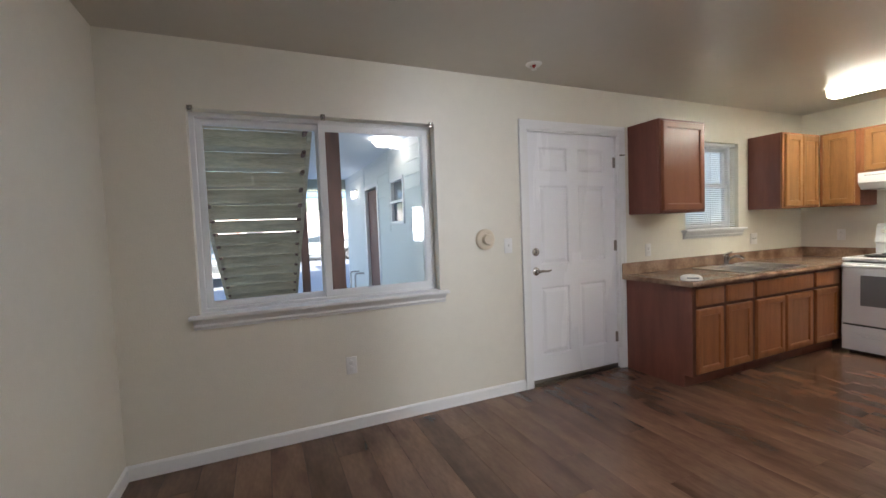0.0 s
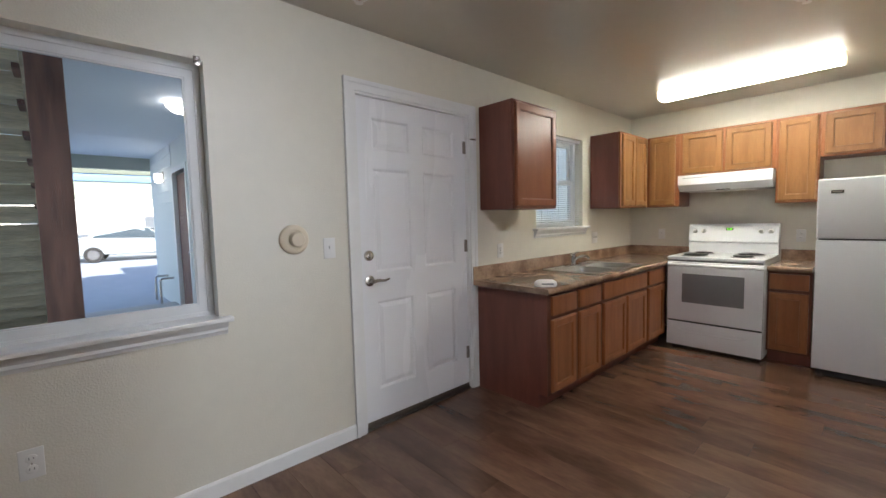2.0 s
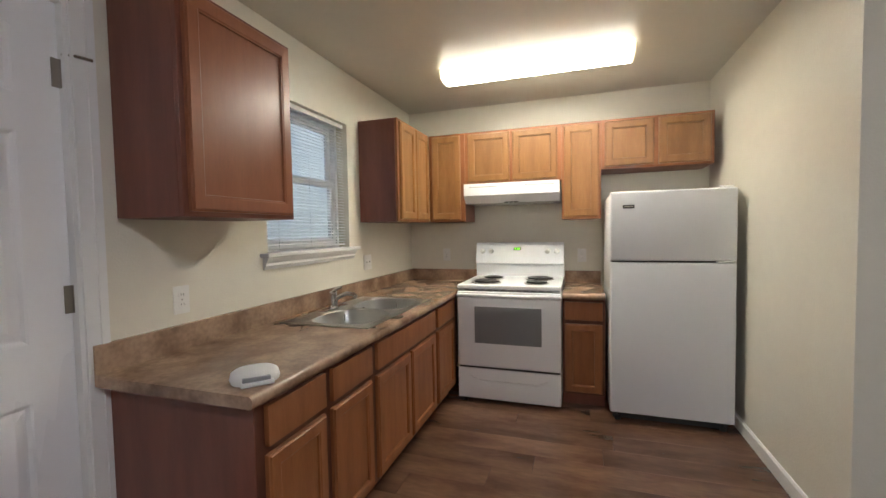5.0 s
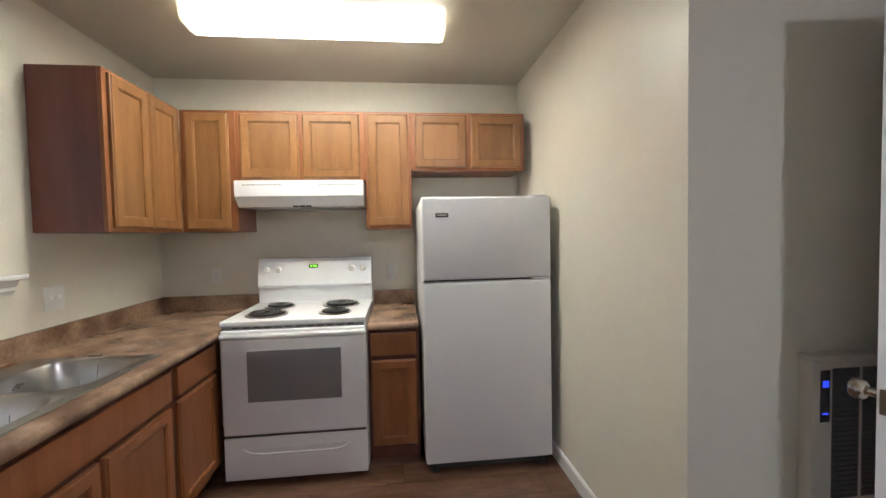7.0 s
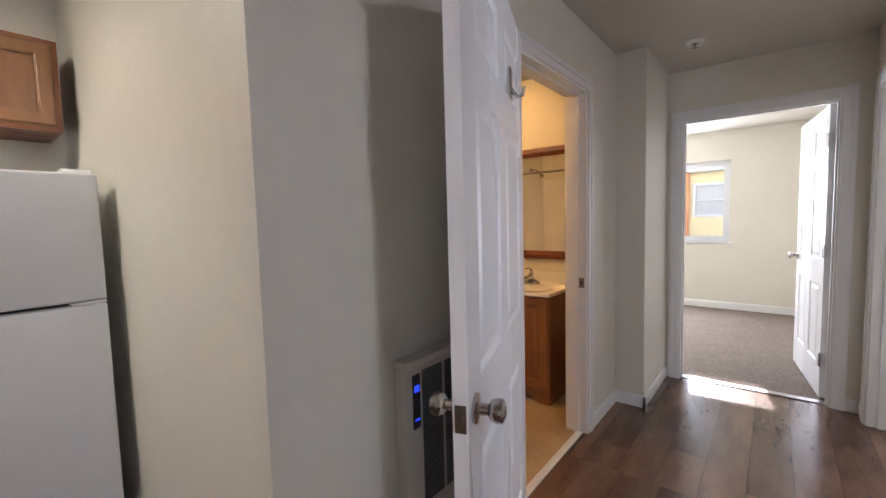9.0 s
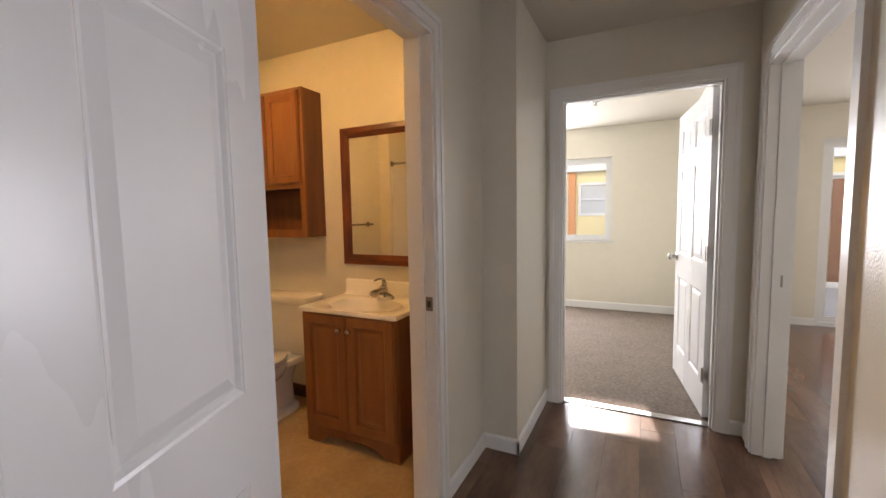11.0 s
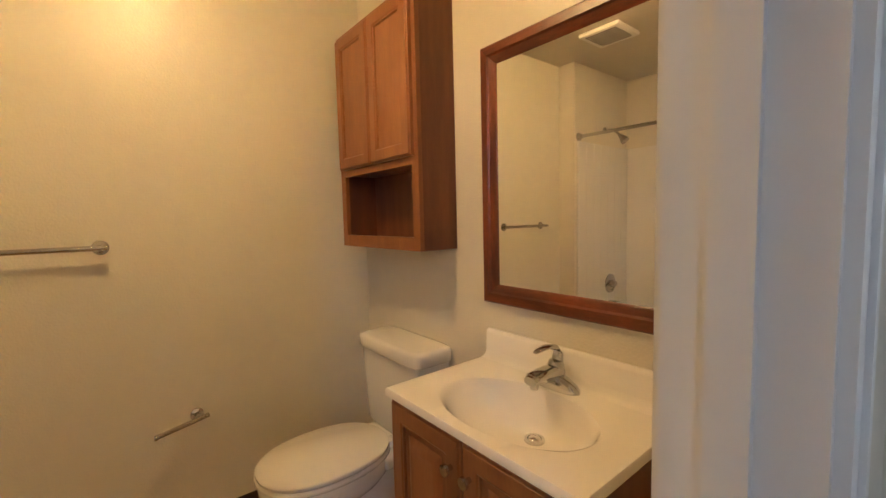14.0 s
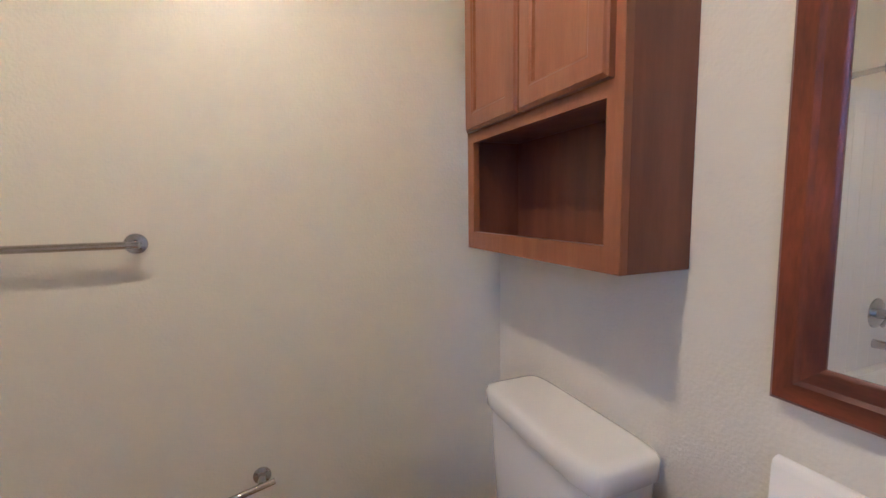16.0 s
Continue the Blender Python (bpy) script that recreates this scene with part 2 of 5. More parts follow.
M_FENCE = mat("brown_fence_board", (0.30, 0.15, 0.085), 0.8, scale=3, stretch=(8, 8, 1), color2=(0.22, 0.105, 0.06), fine=0.2, per_object=0.15)
M_CARPAINT = mat("silver_car_paint", (0.55, 0.60, 0.60), 0.25, metal=0.6, var=0.03, coat=0.5)
M_TYRE = mat("black_tyre", (0.02, 0.02, 0.02), 0.8)
M_CARGLASS = mat("dark_car_glass", (0.05, 0.07, 0.08), 0.05, coat=0.5)
M_PALEGLASS = mat("far_glass_with_blind", (0.55, 0.58, 0.6), 0.15, var=0.08)
M_WINDARK = mat("shaded_far_glass", (0.16, 0.18, 0.2), 0.08, var=0.1)


# ---- mesh helpers ----
def box(bm, x0, x1, y0, y1, z0, z1):
    v = [bm.verts.new(p) for p in ((x0, y0, z0), (x1, y0, z0), (x1, y1, z0), (x0, y1, z0), (x0, y0, z1), (x1, y0, z1), (x1, y1, z1), (x0, y1, z1))]
    for f in ((3, 2, 1, 0), (4, 5, 6, 7), (0, 1, 5, 4), (1, 2, 6, 5), (2, 3, 7, 6), (3, 0, 4, 7)):
        bm.faces.new([v[i] for i in f])
    return v


def bevel(bm, width, segments=2):
    bmesh.ops.bevel(bm, geom=bm.edges[:], offset=width, segments=segments, affect="EDGES", profile=0.6)
    return bm


def rbox(x0, x1, y0, y1, z0, z1, r=0.004, segments=2):
    bm = bmesh.new()
    box(bm, x0, x1, y0, y1, z0, z1)
    return bevel(bm, r, segments) if r else bm


def loft(bm, rings, close=True, cap0=True, cap1=True):
    made = [[bm.verts.new(p) for p in ring] for ring in rings]
    n = len(made[0])
    for a, b in zip(made, made[1:]):
        for i in range(n if close else n - 1):
            j = (i + 1) % n
            bm.faces.new((a[i], a[j], b[j], b[i]))
    if cap0:
        bm.faces.new(list(reversed(made[0])))
    if cap1:
        bm.faces.new(made[-1])
    return made


def tube(bm, pts, r, n=12, radii=None):
    pts = [Vector(p) for p in pts]
    rings = []
    side = None
    for i, p in enumerate(pts):
        d = (pts[min(i + 1, len(pts) - 1)] - pts[max(i - 1, 0)]).normalized()
        if side is None:
            side = d.cross(Vector((0, 0, 1)) if abs(d.z) < 0.9 else Vector((1, 0, 0))).normalized()
        side = (side - d * side.dot(d)).normalized()
        up = d.cross(side)
        rad = radii[i] if radii else r
        rings.append([p + (side * math.cos(a) + up * math.sin(a)) * rad for a in [2 * math.pi * k / n for k in range(n)]])
    loft(bm, rings)
    bmesh.ops.recalc_face_normals(bm, faces=bm.faces[:])
    return bm


def tubed(pts, r, n=12, radii=None):
    return tube(bmesh.new(), pts, r, n, radii)


def lathe(profile, centre=(0, 0, 0), axis="z", n=32):
    """Turned solid: profile rows of (radius, height along the axis)."""
    bm = bmesh.new()
    c = Vector(centre)
    rings = []
    for r, h in profile:
        ring = []
        for k in range(n):
            a = 2 * math.pi * k / n
            u, w = max(r, 1e-4) * math.cos(a), max(r, 1e-4) * math.sin(a)
            ring.append(c + Vector({"z": (u, w, h), "y": (u, h, w), "x": (h, u, w)}[axis]))
        rings.append(ring)
    loft(bm, rings)
    bmesh.ops.recalc_face_normals(bm, faces=bm.faces[:])
    return bm


def oval(cx, cy, z, rx, ry, n=40, power=2.0):
    out = []
    for k in range(n):
        a = 2 * math.pi * k / n
        c, s = math.cos(a), math.sin(a)
        out.append((cx + rx * math.copysign(abs(c) ** (2 / power), c), cy + ry * math.copysign(abs(s) ** (2 / power), s), z))
    return out


def link(name, bm, material, parent=None, label="", smooth=None, m=None):
    me = bpy.data.meshes.new(name)
    bm.to_mesh(me)
    bm.free()
    me.materials.append(material)
    if smooth:
        me.shade_smooth()
        me.set_sharp_from_angle(angle=radians(smooth))
    ob = new(name, me)
    if parent:
        ob.parent = parent
    if m is not None:
        ob.matrix_basis = m
    if label:
        ob["label"] = label
    return ob


def part(name, bm, material, parent, label="", smooth=40, m=None):
    return link(name, bm, material, parent, label, smooth, m)


def thing(name, m, label, category, group="", kind=""):
    ob = new(name)
    ob.matrix_basis = m
    return tagged(ob, label, category, group, kind)


def structure(name, bm, material, label, category="", smooth=None):
    return tagged(link(name, bm, material, smooth=smooth), label, category or name.split("_")[0], kind="structure")


def panels(u0, u1, z0, z1, holes):
    """The cells of a wall u0..u1 by z0..z1 that lie outside the holes (u0, u1, z0, z1)."""
    us = sorted({u0, u1, *[h[0] for h in holes], *[h[1] for h in holes]})
    zs = sorted({z0, z1, *[h[2] for h in holes], *[h[3] for h in holes]})
    for a, b in zip(us, us[1:]):
        run = None
        for c, d in zip(zs, zs[1:]):
            inside = any(h[0] < (a + b) / 2 < h[1] and h[2] < (c + d) / 2 < h[3] for h in holes)
            if not inside:
                run = (run[0], d) if run else (c, d)
            if (inside or d == zs[-1]) and run:
                yield a, b, run[0], run[1]
                run = None


def wall_x(name, x0, x1, y0, y1, holes=(), z0=0.0, z1=2.41, material=None, label="cream painted drywall wall with fine orange-peel texture"):
    """A wall along x (y0..y1 thick); holes (x0, x1, z0, z1)."""
    bm = bmesh.new()
    for a, b, c, d in panels(x0, x1, z0, z1, holes):
        box(bm, a, b, y0, y1, c, d)
    return structure(name, bm, material or M_WALL, label, "wall")


def wall_y(name, x0, x1, y0, y1, holes=(), z0=0.0, z1=2.41, material=None, label="cream painted drywall wall with fine orange-peel texture"):
    bm = bmesh.new()
    for a, b, c, d in panels(y0, y1, z0, z1, holes):
        box(bm, x0, x1, a, b, c, d)
    return structure(name, bm, material or M_WALL, label, "wall")


# ---- the flat: floors, ceiling, walls ----
CEIL, XW, YF, XK, YS, XH = 2.41, 0.52, 3.36, 6.93, 0.85, 5.12
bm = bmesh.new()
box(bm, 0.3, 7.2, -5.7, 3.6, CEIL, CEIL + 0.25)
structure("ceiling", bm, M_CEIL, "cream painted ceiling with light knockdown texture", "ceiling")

bm = bmesh.new()
box(bm, XW, XK, -0.86, YF, -0.12, -0.003)
box(bm, 3.79, XH, -2.47, -0.86, -0.12, -0.003)
box(bm, XW, 3.74, -5.45, -0.98, -0.12, -0.003)
box(bm, 3.74, 3.79, -2.23, -1.225, -0.12, -0.003)
floor = structure("floor", bm, M_SUB, "dark brown wood-look vinyl plank floor", "floor")
bm = bmesh.new()
box(bm, 3.86, 7.0, -5.45, -2.47, -0.12, 0.004)
structure("floor_bedroom", bm, M_CARPET, "grey-brown cut pile carpet", "carpet")
bm = bmesh.new()
box(bm, 5.16, 6.99, -1.76, 0.73, -0.12, 0.002)
structure("floor_bathroom", bm, M_BFLOOR, "tan mottled sheet vinyl bathroom floor", "floor")

WIN = (0.915, 2.41, 0.855, 2.03)      # front window
DOOR = (3.17, 4.13, 0.0, 2.05)        # entry door
KWIN = (4.98, 5.79, 1.185, 2.045)     # kitchen window
wall_x("wall_front", 0.37, 7.08, YF, 3.52, [WIN, DOOR, KWIN])
wall_y("wall_left", 0.37, XW, -5.6, YF)
wall_y("wall_kitchen_back", XK, 7.08, 0.73, YF)
wall_x("wall_kitchen_south", XH, XK, 0.73, YS)
wall_y("wall_hall_east", XH, 5.24, -2.41, 0.73, [(-1.145, -0.235, 0.0, 2.05)])
wall_y("wall_hall_chase", 4.93, XH, -2.41, -1.70)
wall_x("wall_bedroom_north", 3.79, 7.0, -2.53, -2.41, [(3.93, 4.84, 0.0, 2.045)])
wall_y("wall_hall_west", 3.67, 3.79, -2.53, -0.98, [(-2.23, -1.225, 0.0, 2.035)])
wall_x("wall_living_south", XW, 3.79, -0.98, -0.86)
wall_y("wall_bedroom_west", 3.74, 3.86, -5.45, -2.53)
wall_y("wall_bedroom_east", 7.0, 7.15, -5.6, -2.41)
BWIN = (4.73, 5.95, 0.92, 2.02)
SLIDE = (0.95, 2.62, 0.0, 2.05)
wall_x("wall_bedroom_south", 0.37, 7.0, -5.60, -5.45, [BWIN, SLIDE])
wall_x("wall_bathroom_south", 5.24, 7.11, -1.88, -1.76)
wall_y("wall_bathroom_east", 6.99, 7.11, -1.76, 0.73)
wall_y("wall_tub_end", 6.855, 6.99, -0.05, 0.73)


def baseboard(name, pieces, material=M_TRIM, h=0.082, t=0.013, label="white painted baseboard"):
    """Pieces: (x0, y0, x1, y1, nx, ny), the wall line and the way it faces."""
    bm = bmesh.new()
    for x0, y0, x1, y1, nx, ny in pieces:
        prof = ((0, 0), (t, 0), (t, h * 0.86), (t * 0.45, h), (0, h))
        rings = []
        for x, y in ((x0, y0), (x1, y1)):
            rings.append([(x + nx * a, y + ny * a, b + 0.001) for a, b in prof])
        loft(bm, rings)
    bmesh.ops.recalc_face_normals(bm, faces=bm.faces[:])
    return structure(name, bm, material, label, "baseboard")


baseboard("baseboard_living", [(XW, YF, 3.105, YF, 0, -1), (4.195, YF, 4.235, YF, 0, -1), (XW, -0.86, XW, YF, 1, 0), (XH, YS, 6.9, YS, 0, 1),
                               (XH, -0.165, XH, YS + 0.013, -1, 0), (XW, -0.86, 3.80, -0.86, 0, 1)])
baseboard("baseboard_hall", [(XH, -1.70, XH, -1.20, -1, 0), (4.917, -1.70, XH, -1.70, 0, 1), (4.93, -2.41, 4.93, -1.687, -1, 0), (4.905, -2.41, 4.93, -2.41, 0, 1),
                             (3.79, -2.41, 3.865, -2.41, 0, 1), (3.79, -1.155, 3.79, -0.85, 1, 0), (3.79, -2.41, 3.79, -2.30, 1, 0)])
baseboard("baseboard_bedroom", [(3.86, -5.45, 7.0, -5.45, 0, 1), (3.86, -5.45, 3.86, -2.53, 1, 0), (7.0, -5.45, 7.0, -2.53, -1, 0), (4.91, -2.53, 7.0, -2.53, 0, -1)], h=0.1)
baseboard("baseboard_bathroom", [(6.99, -1.76, 6.99, -0.05, -1, 0), (5.24, -1.76, 6.99, -1.76, 0, 1), (5.24, -1.76, 5.24, -1.19, 1, 0)], M_COVE, 0.09, 0.008,
          "dark brown vinyl cove base")
baseboard("baseboard_room_two", [(XW, -5.45, 0.95, -5.45, 0, 1), (2.62, -5.45, 3.74, -5.45, 0, 1), (3.74, -5.45, 3.74, -2.53, -1, 0), (XW, -5.45, XW, -0.98, 1, 0),
                                 (3.67, -1.16, 3.67, -0.98, -1, 0), (XW, -0.98, 3.67, -0.98, 0, -1)])


def casing(name, axis, face, way, u0, u1, z1, w=0.068, t=0.014, label="white painted flat door casing"):
    """Door trim round an opening u0..u1 up to z1 on a wall face; way: the side that it stands out to. A back band gives it a step."""
    bm = bmesh.new()
    for k, (a, b) in enumerate(((0.0, 1.0), (0.62, 1.0))):
        d0, d1 = (0.0, t) if k == 0 else (t, t + 0.005)
        p, q = sorted((face + way * d0, face + way * d1))
        for s0, s1, c0, c1 in ((u0 - w * b, u0 - w * a, 0.001, z1 + w), (u1 + w * a, u1 + w * b, 0.001, z1 + w), (u0 - w * a, u1 + w * a, z1 + w * a, z1 + w * b)):
            if axis == "x":
                box(bm, s0, s1, p, q, c0, c1)
            else:
                box(bm, p, q, s0, s1, c0, c1)
    return structure(name, bm, M_TRIM, label, "trim")


def jamb(name, axis, f0, f1, u0, u1, z1, t=0.018, stop=None):
    """Lining of an opening between the faces f0 and f1, with a door stop."""
    bm = bmesh.new()
    rows = [(f0, f1, 0.0, t)]
    if stop:
        rows.append((stop[0], stop[1], t, t + 0.011))
    for p, q, a, b in rows:
        for s0, s1, c0, c1 in ((u0 + a, u0 + b, 0.001, z1 - a), (u1 - b, u1 - a, 0.001, z1 - a), (u0 + b, u1 - b, z1 - b, z1 - a)):
            if axis == "x":
                box(bm, s0, s1, p, q, c0, c1)
            else:
                box(bm, p, q, s0, s1, c0, c1)
    return structure(name, bm, M_TRIM, "white painted door jamb", "trim")


casing("trim_entry", "x", YF, -1, 3.175, 4.125, 2.045)
jamb("trim_entry_jamb", "x", YF - 0.004, 3.52, DOOR[0], DOOR[1], DOOR[3], stop=(3.43, 3.47))
casing("trim_bath_hall", "y", XH, -1, -1.14, -0.24, 2.045, w=0.06)
casing("trim_bath_inside", "y", 5.24, 1, -1.14, -0.24, 2.045, w=0.06)
jamb("trim_bath_jamb", "y", XH - 0.003, 5.243, -1.145, -0.235, 2.05, stop=(5.165, 5.20))
casing("trim_bedroom_hall", "x", -2.41, 1, 3.935, 4.835, 2.035)
casing("trim_bedroom_inside", "x", -2.53, -1, 3.935, 4.835, 2.035)
jamb("trim_bedroom_jamb", "x", -2.533, -2.407, 3.93, 4.84, 2.045, stop=(-2.47, -2.435))
casing("trim_room_two_hall", "y", 3.79, 1, -2.225, -1.23, 2.03)
casing("trim_room_two_inside", "y", 3.67, -1, -2.225, -1.23, 2.03)
jamb("trim_room_two_jamb", "y", 3.667, 3.793, -2.23, -1.225, 2.035, stop=(3.71, 3.745))
bm = bmesh.new()
box(bm, 3.95, 4.82, -2.50, -2.44, 0.0, 0.008)
structure("trim_bedroom_threshold", bevel(bm, 0.002), M_STEEL, "metal carpet edge strip", "threshold")
bm = bmesh.new()
box(bm, 5.14, 5.18, -1.125, -0.255, 0.0, 0.008)
structure("trim_bath_threshold", bevel(bm, 0.002), M_TRIM, "pale threshold strip", "threshold")


# ---- doors ----
def six_panel(owner, w, h, t=0.035):
    """Moulded door leaf in local x 0..w, y 0..t, z 0..h: core with stiles and rails, and six raised panels."""
    cols = ((0.115, w / 2 - 0.055), (w / 2 + 0.055, w - 0.115))
    rows = ((0.22, 0.78), (0.96, 1.60), (1.71, h - 0.115))
    bm = bmesh.new()
    box(bm, 0, w, 0.010, t - 0.010, 0, h)
    holes = [(a, b, c, d) for a, b in cols for c, d in rows]
    for y0, y1 in ((0.0, 0.0099), (t - 0.0099, t)):
        for a, b, c, d in panels(0, w, 0, h, holes):
            box(bm, a, b, y0, y1, c, d)
    leaf = part("door_leaf", bm, M_DOOR, owner)
    for a, b, c, d in holes:
        bm = bmesh.new()
        for y, s in ((0.010, -1), (t - 0.010, 1)):
            rings = []
            for inset, up in ((0.0, 0.009), (0.006, 0.007), (0.014, 0.0008), (0.02, 0.0008), (0.045, 0.0078), (0.055, 0.0078)):
                yy = y + s * up
                rings.append([(a + inset, yy, c + inset), (b - inset, yy, c + inset), (b - inset, yy, d - inset), (a + inset, yy, d - inset)])
            loft(bm, rings, cap0=False)
        bmesh.ops.recalc_face_normals(bm, faces=bm.faces[:])
        part("panel", bm, M_DOOR, leaf, smooth=None)
    return leaf


def hinges(owner, x, y, heights, label="dull metal butt hinge"):
    for z in heights:
        bm = tubed([(x, y, z - 0.045), (x, y, z + 0.045)], 0.0075, 10)
        box(bm, x - 0.028, x + 0.002, y - 0.001, y + 0.004, z - 0.045, z + 0.045)
        part("hinge", bm, M_BRONZE, owner, label)


def round_knob(owner, x, y, z, s):
    """Knob standing out along s * y."""
    prof = ((0.033, 0), (0.033, 0.006), (0.014, 0.010), (0.012, 0.03), (0.022, 0.036), (0.027, 0.05), (0.025, 0.062), (0.012, 0.068), (0.0, 0.069))
    return part("knob", lathe([(r, s * h) for r, h in prof], (x, y, z), "y", 24), M_NICKEL, owner, "satin nickel door knob", 50)


def lever(owner, x, y, z, s, way=1):
    handle = part("lever_handle", lathe([(0.033, 0), (0.033, s * 0.008), (0.013, s * 0.012), (0.012, s * 0.045), (0.0, s * 0.046)], (x, y, z), "y", 24),
                  M_NICKEL, owner, "satin nickel lever handle", 50)
    pts = [(x, y + s * 0.045, z), (x + way * 0.035, y + s * 0.05, z + 0.004), (x + way * 0.08, y + s * 0.05, z - 0.002), (x + way * 0.115, y + s * 0.047, z + 0.006)]
    part("lever", tubed(pts, 0.009, 10, [0.012, 0.01, 0.008, 0.006]), M_NICKEL, handle, smooth=60)


# entry door: the leaf lies in the wall, its inner face at y 3.385
entry = thing("door_1", pose(3.19, 3.385, 0.012), "closed white six-panel entry door with lever handle and deadbolt", "door", kind="structure")
six_panel(entry, 0.92, 2.02, 0.044)
lever(entry, 0.065, 0.0, 0.915, -1)
part("deadbolt", lathe([(0.032, 0), (0.032, -0.008), (0.026, -0.016), (0.02, -0.018), (0.0, -0.018)], (0.065, 0, 1.07), "y", 24), M_NICKEL, entry, "satin nickel deadbolt", 50)
part("thumb_turn", rbox(0.06, 0.07, -0.034, -0.017, 1.052, 1.088, 0.002), M_NICKEL, entry)
hinges(entry, 0.927, -0.006, (0.27, 1.08, 1.80))
part("hinge_stop", tubed([(0.925, -0.012, 1.86), (0.95, -0.04, 1.86), (0.99, -0.05, 1.86)], 0.006, 8), M_NICKEL, entry, "hinge pin door stop")
part("sweep", rbox(0.0, 0.92, -0.006, -0.0005, 0.0, 0.03, 0.001), M_BRONZE, entry, "dark door sweep")

bm = bmesh.new()
box(bm, 3.188, 4.112, 3.361, 3.515, -0.1, 0.011)
structure("trim_entry_threshold", bm, M_BRONZE, "dark metal entry threshold", "threshold")

# bathroom door, swung far out into the hall
FREE, HINGE = Vector((4.772, 0.632)), Vector((5.092, -0.222))
d = FREE - HINGE
BATH_W = d.length
bath_door = thing("door_2", pose(HINGE.x, HINGE.y, 0.012, 0, 0, math.degrees(math.atan2(d.y, d.x))),
                  "open white six-panel bathroom door with satin knobs", "door", kind="structure")
six_panel(bath_door, BATH_W, 2.02, 0.035)
round_knob(bath_door, BATH_W - 0.055, 0.0, 0.905, -1)
round_knob(bath_door, BATH_W - 0.055, 0.035, 0.905, 1)
part("latch_plate", rbox(BATH_W - 0.0005, BATH_W + 0.0015, 0.005, 0.030, 0.873, 0.933, 0.0005), M_BRONZE, bath_door, "brass-brown latch plate")
part("latch_bolt", rbox(BATH_W, BATH_W + 0.010, 0.011, 0.024, 0.893, 0.913, 0.003), M_BRONZE, bath_door)
hook = part("robe_hook", rbox(0.290, 0.330, 0.035, 0.042, 1.71, 1.81, 0.003), M_CHROME, bath_door, "chrome robe hook")
part("hook_arm", tubed([(0.310, 0.04, 1.74), (0.310, 0.06, 1.715), (0.310, 0.078, 1.718), (0.310, 0.084, 1.745)], 0.0065, 10), M_CHROME, hook)
hinges(bath_door, 0.0, 0.0, (0.2, 1.05, 1.83))

# bedroom door, open into the bedroom beside its west wall
bed_door = thing("door_3", pose(3.952, -2.545, 0.014, 0, 0, -82.5), "open white six-panel bedroom door", "door", kind="structure")
six_panel(bed_door, 0.87, 2.015, 0.035)
round_knob(bed_door, 0.81, 0.035, 0.93, 1)
round_knob(bed_door, 0.81, 0.0, 0.93, -1)
hinges(bed_door, 0.0, 0.04, (0.27, 1.03, 1.78))

# strike plates on the door jambs
for name, m in (("strike_plate_bath", pose(5.147, -1.127, 0.93)), ("strike_plate_room", pose(3.715, -2.211, 0.94))):
    st = tagged(link(name.rsplit("_", 1)[0], rbox(-0.016, 0.016, 0, 0.003, -0.03, 0.03, 0.001), M_BRONZE, m=m), "small metal strike plate set in the door jamb", "strike plate")
    part("strike_hole", rbox(-0.008, 0.008, 0.002, 0.0042, -0.013, 0.013, 0.0), M_SLOT, st, smooth=None)


# ---- windows ----
def sash(owner, x0, x1, y0, y1, z0, z1, w=0.042, name="sash"):
    bm = bmesh.new()
    for a, b, c, e in panels(x0, x1, z0, z1, [(x0 + w, x1 - w, z0 + w, z1 - w)]):
        box(bm, a, b, y0, y1, c, e)
    for a, b, c, e in panels(x0 + w - 0.004, x1 - w + 0.004, z0 + w - 0.004, z1 - w + 0.004, [(x0 + w + 0.008, x1 - w - 0.008, z0 + w + 0.008, z1 - w - 0.008)]):
        box(bm, a, b, y0 + 0.006, y1 - 0.006, c, e)
    s = part(name, bm, M_VINYL, owner, "white vinyl sash", smooth=None)
    ym = (y0 + y1) / 2
    pane = part("pane", rbox(x0 + w, x1 - w, ym - 0.002, ym + 0.002, z0 + w, z1 - w, 0), M_GLASS, s, "clear window glass", smooth=None)
    pane.visible_shadow = False
    return s


def frame_of(owner, x0, x1, y0, y1, z0, z1, w=0.03):
    bm = bmesh.new()
    for a, b, c, e in panels(x0, x1, z0, z1, [(x0 + w, x1 - w, z0 + w, z1 - w)]):
        box(bm, a, b, y0, y1, c, e)
    return part("window_frame", bm, M_VINYL, owner, "white vinyl window frame", smooth=None)


def stool(owner, x0, x1, z, ear=0.055):
    """Inside sill board with a moulded apron under it."""
    part("window_sill", rbox(x0 - ear, x1 + ear, YF - 0.058, YF - 0.0005, z - 0.022, z, 0.005, 3), M_TRIM, owner, "white painted window stool")
    prof = ((0.0, z - 0.085), (0.010, z - 0.085), (0.014, z - 0.072), (0.020, z - 0.066), (0.020, z - 0.052), (0.028, z - 0.044), (0.036, z - 0.0225), (0.0, z - 0.0225))
    bm = bmesh.new()
    loft(bm, [[(x, YF - a - 0.0005, b) for a, b in prof] for x in (x0 - ear + 0.02, x1 + ear - 0.02)])
    bmesh.ops.recalc_face_normals(bm, faces=bm.faces[:])
    part("apron", bm, M_TRIM, owner, "white moulded apron", smooth=30)


